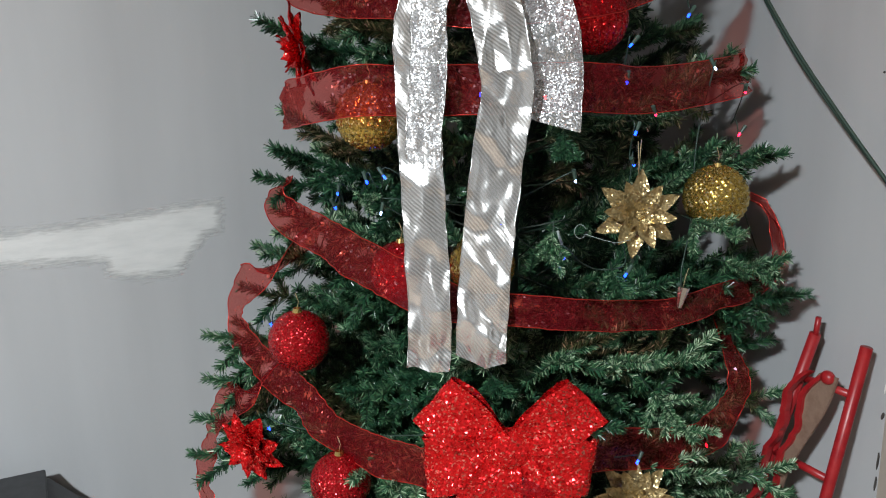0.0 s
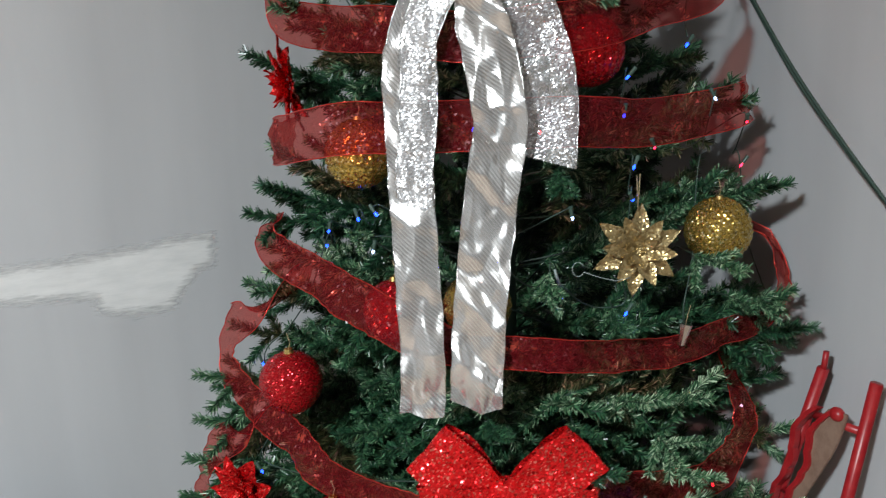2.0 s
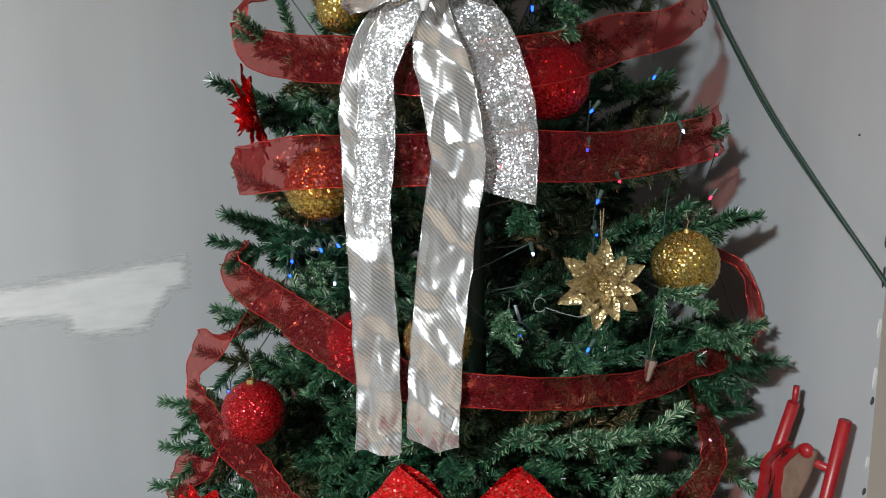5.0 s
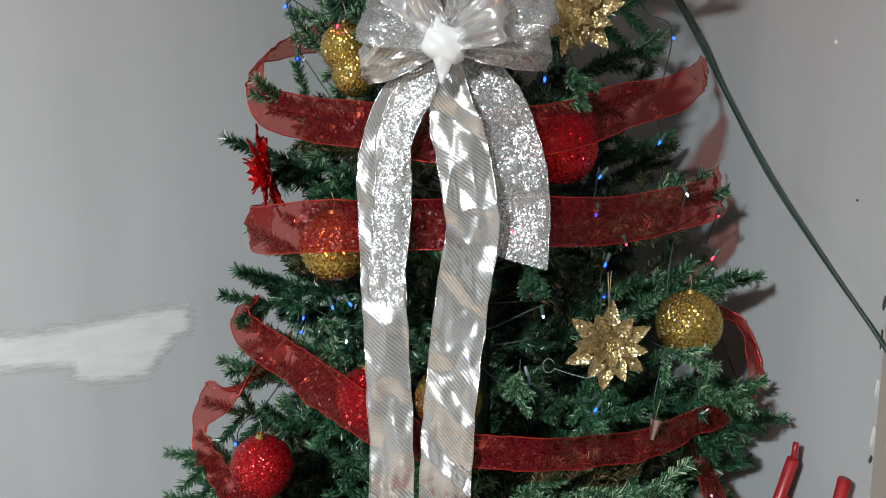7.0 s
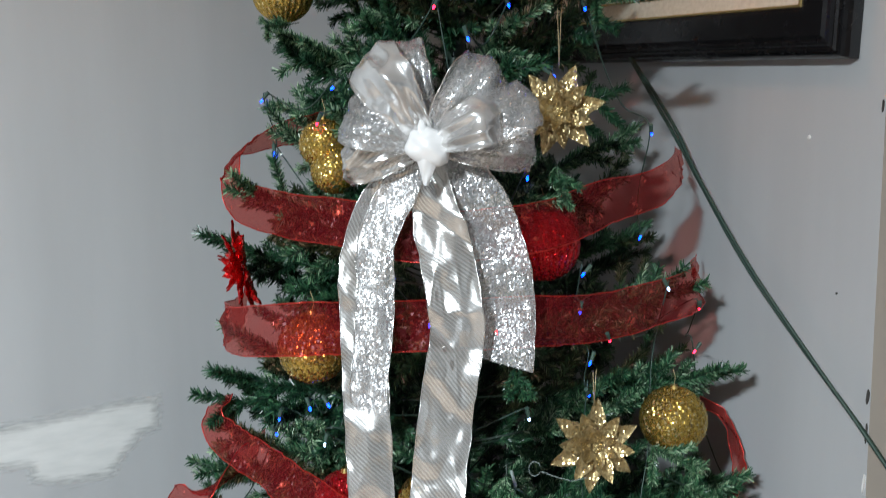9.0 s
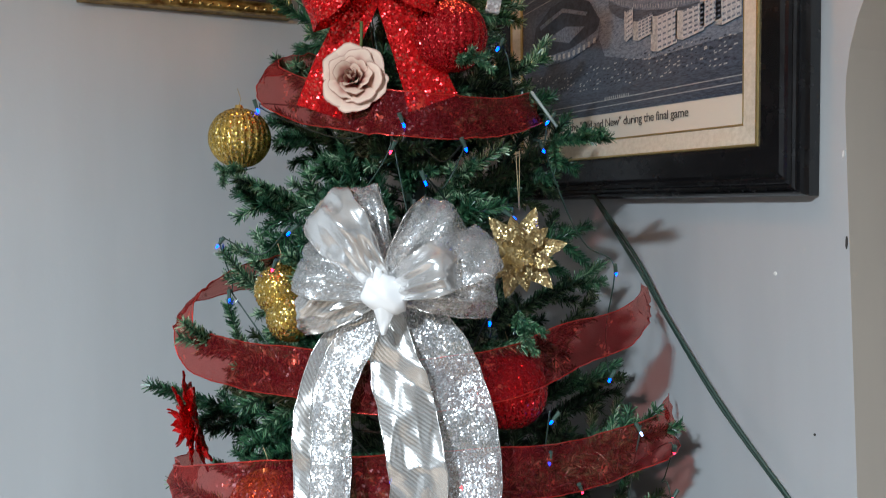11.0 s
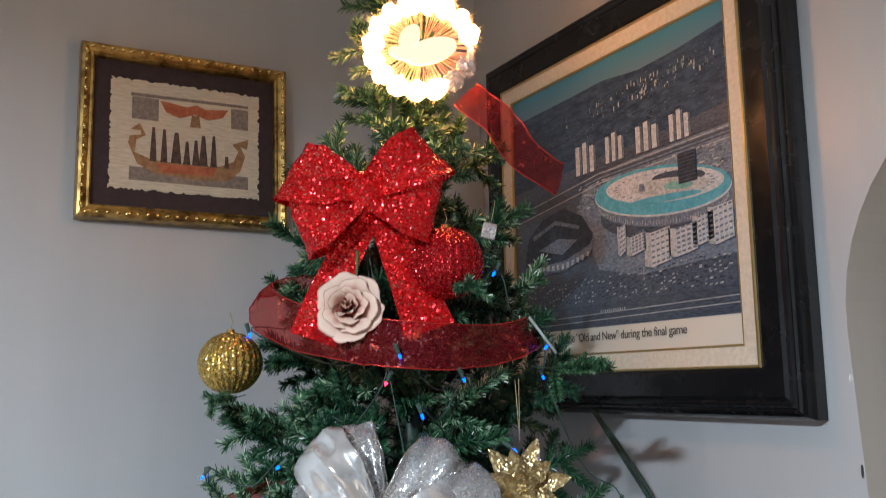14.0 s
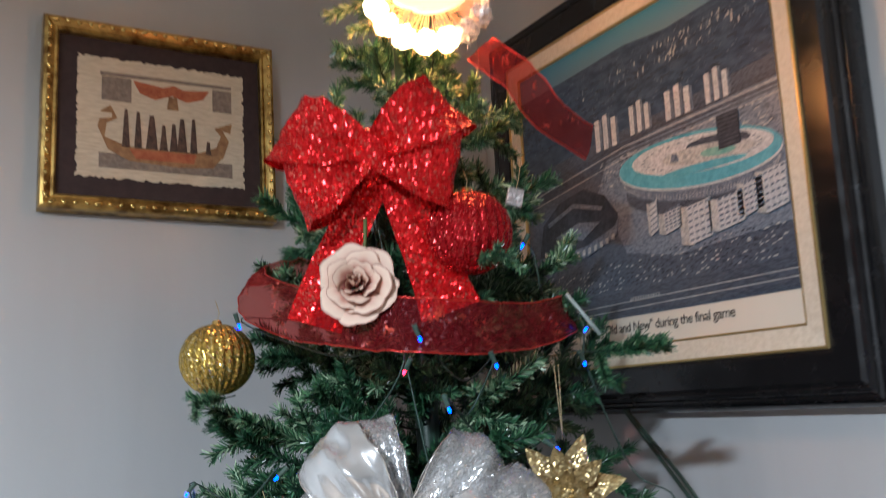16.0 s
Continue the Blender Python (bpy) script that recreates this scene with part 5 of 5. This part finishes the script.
FACING = pose(0, 0, 0, 90, 0, -27)
PALE = "pale gold glitter poinsettia ornament hanging by a thread"
poinsettia(front(0.291, 1.298, 0.716), FACING @ pose(0, 0, 0, -5, 8, 22.5), 0.064, "gold_leaf", PALE, 6, 0.05)
poinsettia(front(0.246, 1.336, 1.177), FACING @ pose(0, 0, 0, 0, -12, 10), 0.062, "gold_leaf", PALE, 6, 0.08)
poinsettia(front(0.290, 1.227, 0.295), FACING @ pose(0, 0, 0, -15, 0, 0), 0.06, "gold_leaf", "pale gold glitter poinsettia ornament low on the tree", 8)
poinsettia(front(-0.207, 1.395, 0.957), FACING @ pose(0, 0, 0, 0, -72, 12), 0.070, "red_glitter", "red glitter poinsettia ornament turned to the wall", 8)
poinsettia(front(-0.345, 1.40, 0.285), FACING @ pose(0, 0, 0, 0, -25, 20), 0.066, "red_glitter", "red glitter poinsettia ornament low on the tree", 8)


def rose(place, m, size):
    """A paper rose: cupped petals in a spiral, wide ones outside."""
    thing = empty("paper_rose", Matrix.Translation(place) @ m, "cream paper rose with pinkish folds, clipped on the tree", "flower ornament", "flower ornaments")
    rng = random.Random(5)
    # rings from the heart outwards: petals, radius, rim height, span in degrees, outward roll of the rim
    for ring, (count, r0, height, span, flare) in enumerate(((3, 0.10, 0.62, 190, 0.02), (3, 0.25, 0.60, 140, 0.06), (4, 0.44, 0.54, 112, 0.16), (5, 0.62, 0.42, 92, 0.26), (6, 0.76, 0.26, 80, 0.36))):
        for i in range(count):
            r = size * r0 * rng.uniform(0.93, 1.07)
            a0 = 2 * math.pi * (i + 0.37 * ring + rng.uniform(-0.1, 0.1)) / count
            hh = size * height * rng.uniform(0.82, 1.15)
            lean = rng.uniform(-0.35, 0.35)
            verts, faces, uvs = [], [], []
            n, h = 14, 10
            for k in range(n + 1):
                q = 2 * k / n - 1
                for j in range(h + 1):
                    t = j / h
                    point = 1 + 0.10 * (1 - abs(q)) ** 2 - 0.42 * abs(q) ** 3 + 0.05 * noise.noise(Vector((q * 2.5, ring, i)))
                    roll = flare * size * max(0.0, t - 0.45) ** 1.6 * 2.4
                    rr = r * (0.40 + 0.60 * t ** 0.6) + roll * point + 0.11 * size * t * noise.noise(Vector((q * 2.3, t * 2.4, i + 7 * ring)))
                    rr += lean * size * 0.3 * q * t
                    z = hh * (t * point - 0.9 * flare * max(0.0, t - 0.6) ** 1.3 * 2)
                    a = a0 + q * radians(span) / 2 * (0.55 + 0.45 * t)
                    verts.append((rr * math.cos(a), rr * math.sin(a), z))
                    uvs.append((q, t))
            for k in range(n):
                for j in range(h):
                    b = k * (h + 1) + j
                    faces.append((b, b + 1, b + h + 2, b + h + 1))
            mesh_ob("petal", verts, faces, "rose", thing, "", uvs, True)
    tube("stem", [Vector((0, 0, 0.0)), Vector((0.002, 0.01, -0.012)), Vector((0.01, 0.05, -0.01)), Vector((0.012, 0.075, 0.004))], 0.0022, "leaf", thing, "olive green stem")


rose(front(0.035, 1.296, 1.407), FACING @ pose(0, 0, 0, -6, 0, 0), 0.040)

# ---- lights ----


def bulb_at(parent, p, material, rng, lens_mesh={}, socket_mesh={}):
    if material not in lens_mesh:
        bm = bmesh.new()
        bmesh.ops.create_uvsphere(bm, u_segments=10, v_segments=8, radius=1, matrix=Matrix.Diagonal((0.0019, 0.0019, 0.0038, 1)))
        me = bpy.data.meshes.new("bulb")
        bm.to_mesh(me)
        bm.free()
        me.materials.append(M[material])
        lens_mesh[material] = me
        bm = bmesh.new()
        bmesh.ops.create_cone(bm, cap_ends=True, segments=10, radius1=0.0024, radius2=0.0031, depth=0.014, matrix=Matrix.Translation((0, 0, 0.010)))
        me = bpy.data.meshes.new("socket")
        bm.to_mesh(me)
        bm.free()
        me.materials.append(M["socket"])
        socket_mesh[material] = me
    m = Matrix.Translation(p) @ pose(0, 0, 0, rng.uniform(-40, 40), rng.uniform(-40, 40), rng.uniform(0, 360))
    bulb = share("bulb", lens_mesh[material], m, parent)
    share("socket", socket_mesh[material], Matrix.Identity(4), bulb)


def light_string(places, material, label, seed):
    """A string of small lamps with its wire looping from lamp to lamp."""
    rng = random.Random(seed)
    thing = empty("string_lights", Matrix.Identity(4), label, "string lights", "string lights")
    ps = [at_face(u, z, off) for u, z, off in places]
    for p in ps:
        bulb_at(thing, p, material, rng)
    path = []
    for a, b in zip(ps, ps[1:]):
        back = front(0, 0.03, 0)
        path += [a + back * 0.5 + Vector((0, 0, 0.012)), a.lerp(b, 0.35) + back * rng.uniform(0.6, 2.4) - Vector((0, 0, 0.02)), a.lerp(b, 0.7) + back * rng.uniform(0.6, 2.4) - Vector((0, 0, 0.012))]
    path.append(ps[-1] + Vector((0, 0, 0.012)))
    tube("wire", spline(path, 5), 0.0011, "cable", thing, "thin dark green wire", 5)


light_string([(0.277, 0.955, -0.032), (0.271, 0.905, -0.030), (0.285, 0.834, -0.028), (0.284, 0.788, -0.038), (0.270, 0.639, -0.017), (0.178, 0.685, -0.012), (0.094, 0.719, -0.086), (-0.078, 0.773, -0.040), (-0.108, 0.762, -0.037), (-0.156, 0.742, -0.013), (-0.161, 0.720, -0.011), (-0.303, 0.496, -0.002), (-0.304, 0.329, 0.049), (0.064, 0.455, 0.059), (0.290, 0.364, 0.011)], "blue_led", "string of small blue lamps on a thin green wire", 1)
light_string([(-0.064, 1.213, -0.026), (-0.189, 1.200, -0.043), (-0.166, 1.120, -0.048), (0.067, 0.895, -0.089), (0.198, 1.090, -0.032), (0.238, 1.223, -0.039), (0.123, 1.269, -0.034), (0.176, 1.312, -0.017), (0.098, 1.343, -0.017), (-0.120, 1.396, -0.032), (0.228, 1.460, -0.030), (0.295, 1.357, -0.021), (0.286, 1.316, -0.023), (0.392, 1.142, -0.030), (0.374, 0.991, -0.048)], "blue_led", "string of small blue lamps on a thin green wire", 2)
light_string([(0.196, 0.781, -0.030), (-0.083, 0.722, -0.027), (0.476, 0.423, -0.032), (0.367, 0.588, -0.028), (0.419, 0.912, -0.027)], "pale_led", "string of small pale white-blue lamps", 3)
light_string([(-0.085, 1.165, -0.009), (0.080, 1.311, -0.030), (0.041, 1.601, 0.013), (0.155, 0.893, -0.054), (0.319, 0.854, -0.042), (0.480, 0.870, -0.034), (0.470, 0.805, -0.036), (0.566, 0.508, -0.058), (0.430, 0.297, -0.053)], "red_led", "string of small red lamps on a thin green wire", 4)

# ---- the topper ----


def topper(place, radius):
    """A lit ring of clear tinsel tufts round a cream flat shape with added glow."""
    thing = empty("tree_topper", Matrix.Translation(place) @ pose(0, 0, 0, 82, 0, -27), "glowing warm white tinsel ring topper with a cream shape inside", "tree topper")
    rng = random.Random(9)
    for i in range(15):
        a = radians(-8 + 22.5 * i + 22)
        lit = i < 13
        bm = bmesh.new()
        bmesh.ops.create_icosphere(bm, subdivisions=3, radius=0.0148)
        for v in bm.verts:
            v.co *= 1 + 0.35 * noise.noise(v.co * 130 + Vector((i, 0, 0)))
        m = Matrix.Translation((radius * math.cos(a), radius * math.sin(a), 0))
        bmesh.ops.transform(bm, matrix=m, verts=bm.verts)
        tuft = part("tuft", bm, "warm_glow" if lit else "clear", thing, "glowing tinsel tuft" if lit else "unlit clear tinsel tuft")
        bm = bmesh.new()
        for _ in range(60):
            d = Vector((rng.gauss(0, 1), rng.gauss(0, 1), rng.gauss(0, 1))).normalized()
            o = d.orthogonal().normalized() * 0.00045
            e = d * rng.uniform(0.019, 0.029) + Vector((rng.gauss(0, 1), rng.gauss(0, 1), 0)) * 0.002
            bm.faces.new([bm.verts.new(d * 0.012 + o), bm.verts.new(d * 0.012 - o), bm.verts.new(e)])
        bmesh.ops.transform(bm, matrix=m, verts=bm.verts)
        part("tinsel", bm, "warm_tip" if lit else "clear", tuft)
    path = [Vector((radius * math.cos(a), radius * math.sin(a), -0.008)) for a in [2 * math.pi * i / 40 for i in range(41)]]
    tube("ring", path, 0.006, "clear", thing)
    verts, faces = [], []
    for cx, cy, rx, ry, rot in ((0.012, -0.012, 0.040, 0.020, 18), (-0.018, 0.012, 0.022, 0.014, 60), (-0.030, -0.016, 0.020, 0.010, -20)):
        k = len(verts)
        n = 24
        c, s = math.cos(radians(rot)), math.sin(radians(rot))
        for z in (0.004, 0.010):
            for i in range(n):
                w = 2 * math.pi * i / n
                x, y = rx * math.cos(w), ry * math.sin(w)
                verts.append((cx + c * x - s * y, cy + s * x + c * y, z + 0.001 * k / 48))
        faces += [tuple(k + i for i in range(n))[::-1], tuple(k + n + i for i in range(n))] + [(k + i, k + (i + 1) % n, k + n + (i + 1) % n, k + n + i) for i in range(n)]
    mesh_ob("flat_shape", verts, faces, "cream", thing, "plain cream rounded shape with added glow")
    spikes = []
    for i in range(150):
        a = 2 * math.pi * i / 150 + rng.uniform(-0.06, 0.06)
        r0, r1 = radius * rng.uniform(0.08, 0.6), radius * 0.92
        d = Vector((-math.sin(a), math.cos(a), 0)) * 0.0009
        for q in (Vector((r0 * math.cos(a), r0 * math.sin(a), 0)) - d * 0.4, Vector((r0 * math.cos(a), r0 * math.sin(a), 0)) + d * 0.4, Vector((r1 * math.cos(a), r1 * math.sin(a), 0)) + d, Vector((r1 * math.cos(a), r1 * math.sin(a), 0)) - d):
            spikes.append(q)
    mesh_ob("inner_tinsel", spikes, [tuple(range(i, i + 4)) for i in range(0, len(spikes), 4)], "warm_haze", thing, "thin tinsel with added warm glow")
    # unseen lamp added behind the ring for its orange spill and halo
    lamp = bpy.data.lights.new("topper_spill_lamp", "POINT")
    lamp.energy, lamp.color, lamp.shadow_soft_size = TOPPER_POWER, (1.0, 0.36, 0.09), 0.05
    new("topper_spill_lamp", lamp).matrix_world = Matrix.Translation(place + front(0, 0.045, -0.01))


topper(front(0.141, 1.408, 1.806), 0.073)

# ---- things beside the tree ----


def wall_cable():
    """Two green flex cables that hang down along the wall from behind the tree."""
    thing = empty("cable", Matrix.Identity(4), "dark green twin cable hanging slantwise along the grey wall", "cable")
    line = [(1.50, 1.345), (1.402, 1.231), (1.312, 1.134), (1.236, 1.052), (1.128, 0.930), (1.015, 0.822), (0.885, 0.708), (0.814, 0.636), (0.72, 0.53), (0.62, 0.44)]
    for d, r in ((0.0, 0.0034), (0.006, 0.003)):
        path = spline([Vector((WALL_X - 0.038 - (0.002 if d else 0) - 0.004 * math.sin(5 * i), y - 0.009 + d * math.cos(2.1 * i), z + d * math.sin(1.3 * i) + (d * 3 * math.exp(-((y - 1.22) / 0.14) ** 2)))) for i, (y, z) in enumerate(line)], 8)
        tube("flex", path, r, "cable", thing)


wall_cable()


def sled():
    """The red toy sled that leans on the wall."""
    thing = empty("toy_sled", Matrix.Identity(4), "small red wooden toy sled leaning on the grey wall", "sled")
    x = 1.205
    la, lb = Vector((x, 1.018, 0.472)), Vector((x - 0.06, 1.145, FLOOR + 0.012))
    ra, rb = Vector((x, 0.914, 0.484)), Vector((x - 0.06, 0.972, FLOOR + 0.012))
    tube("runner", [la, la.lerp(lb, 0.5), lb], 0.0097, "red_wood", thing, sides=14)
    tube("runner_tip", [la + Vector((0, -0.004, 0.03)), la + Vector((0, 0, -0.01))], 0.005, "red_wood", thing, sides=10)
    tube("runner", [ra, ra.lerp(rb, 0.5), rb], 0.0097, "red_wood", thing, sides=14)
    for s in (0.14, 0.40, 0.66, 0.9):
        a, b = la.lerp(lb, s), ra.lerp(rb, s)
        tube("rung", [a, b], 0.0066, "red_wood", thing, sides=10)
    down = (lb - la).normalized()
    across = (ra - la).normalized()
    out = down.cross(across).normalized()
    if out.x > 0:
        out = -out
    # two scalloped red edge boards and the brown panel beside them
    for name, off, mat, x_l, x_r, wave, swing in (("edge_board", 0.024, "red_wood", 0.002, 0.013, 0.0085, 0.004), ("edge_board", 0.018, "red_wood", 0.030, 0.041, 0.0085, 0.004), ("seat_panel", 0.012, "brown_wood", 0.036, 0.078, 0.0085, 0.010)):
        n = 56
        lefts, rights = [], []
        for i in range(n + 1):
            q = i / n
            d = 0.062 + q * 0.44
            p = la + down * d
            w = wave * 0.8 * math.sin(2 * math.pi * (d - 0.02) / 0.125) + 0.005 * abs(math.sin(2 * math.pi * d / 0.075)) ** 0.5
            start = 0.014 * max(0.0, 1 - 14 * q) if mat == "red_wood" else 0.0
            lefts.append(p + across * (x_l + w + start))
            rights.append(p + across * (x_r + (w if mat == "red_wood" else -0.022 * q + swing * math.sin(9 * q + 0.6)) + start))
        ring = lefts + rights[::-1]
        k = len(ring)
        t = 0.012 if mat == "red_wood" else 0.004
        verts = [p + out * off for p in ring] + [p + out * (off - t) for p in ring]
        faces = [(i, i + 1, k - 2 - i, k - 1 - i) for i in range(n)] + [(k + k - 1 - i, k + k - 2 - i, k + i + 1, k + i) for i in range(n)]
        faces += [(i, k + i, k + (i + 1) % k, (i + 1) % k) for i in range(k)]
        mesh_ob(name, verts, faces, mat, thing, "brown painted seat panel" if mat == "brown_wood" else "red scalloped edge board")
    p = la + down * 0.066 + across * 0.066 + out * 0.012
    bm = bmesh.new()
    bmesh.ops.create_uvsphere(bm, u_segments=16, v_segments=10, radius=0.013, matrix=Matrix.Translation(p) @ Matrix.Diagonal((0.8, 1.0, 0.9, 1)))
    part("knob", bm, "red_wood", thing, "", True)


sled()


def black_box():
    """The black padded box by the wall, whose top corner shows."""
    thing = empty("speaker_box", Matrix.Translation((-0.135, 1.635, FLOOR)) @ pose(0, 0, 0, 0, 0, 2), "black vinyl covered box standing by the wall", "box")
    bm = box_bm(-0.30, 0.12, -0.17, 0.14, 0.0, 0.243, 0.012)
    for v in bm.verts:
        if v.co.x > 0:
            v.co.x += 0.9 * (0.243 - v.co.z)
    part("body", bm, "black_vinyl", thing, "", True)
    part("top_panel", box_bm(-0.302, 0.118, -0.172, 0.142, 0.245, 0.257, 0.004), "black_vinyl", thing)


black_box()


def crystal_tag(place):
    """A small clear acrylic tag that hangs from a twig."""
    thing = empty("crystal_tag", Matrix.Translation(place) @ pose(0, 0, 0, 0, 14, -20), "small clear acrylic square tag hanging on the tree", "ornament")
    part("tag", box_bm(-0.010, 0.010, -0.004, 0.004, -0.011, 0.011, 0.002), "clear", thing)
    tube("thread", [Vector((0, 0, 0.010)), Vector((0.001, 0, 0.025)), Vector((0, 0, 0.045))], 0.0006, "thread", thing, sides=4)


crystal_tag(front(0.224, 1.385, 1.520))


def silver_cone(place):
    """A little silver cone ornament."""
    thing = empty("cone_ornament", Matrix.Translation(place) @ pose(0, 0, 0, 0, 12, 0), "small silver faceted cone ornament beside a blue lamp", "ornament")
    bm = bmesh.new()
    bmesh.ops.create_cone(bm, cap_ends=True, segments=8, radius1=0.004, radius2=0.010, depth=0.032)
    part("cone", bm, "silver_wire", thing)
    tube("thread", [Vector((0, 0, 0.016)), Vector((0, 0, 0.03)), Vector((0.002, 0, 0.045))], 0.0006, "thread", thing, sides=4)


silver_cone(front(0.362, 1.315, 0.583))


def hook_wire(place):
    """A pale bent wire hook with a round eye."""
    thing = empty("wire_hook", Matrix.Translation(place) @ pose(0, 0, 0, 90, 0, -27), "pale thin wire hook with a round eye, beside the gold flower", "hook")
    path = [Vector((0.008 * math.cos(a), 0.010 * math.sin(a), 0.0)) for a in [0.3 + 5.6 * i / 16 for i in range(17)]]
    path += [Vector((0.03, -0.012, 0)), Vector((0.05, -0.016, 0.004)), Vector((0.07, -0.012, 0.002))]
    tube("wire", path, 0.0005, "socket_pale", thing, sides=5)


hook_wire(front(0.205, 1.245, 0.704))


def stalk(a, b, label):
    """A pale plastic stalk that sticks out between the boughs."""
    thing = empty("stalk", Matrix.Identity(4), label, "stalk")
    tube("rod", [a, a.lerp(b, 0.5), b], 0.0022, "socket_pale", thing, sides=8)


stalk(front(0.270, 1.36, 1.395), front(0.302, 1.35, 1.345), "pale grey plastic stalk between the boughs")
stalk(front(0.172, 1.22, 0.712), front(0.178, 1.215, 0.692), "pale green lamp holder between the boughs")


def wall_speck(y, z, r, material, label):
    """A nail hole or a speck of paint on the wall."""
    bm = bmesh.new()
    bmesh.ops.create_cone(bm, cap_ends=True, segments=9, radius1=r, radius2=r * 0.6, depth=0.002, matrix=Matrix.Translation((WALL_X - 0.001, y, z)) @ pose(0, 0, 0, 0, -90, 0))
    part("speck", bm, material, wall_east, label)


wall_speck(0.955, 1.506, 0.003, "chip", "white paint speck")
wall_speck(1.035, 1.132, 0.0035, "chip", "white paint speck")
wall_speck(0.972, 0.90, 0.002, "crack", "nail hole")
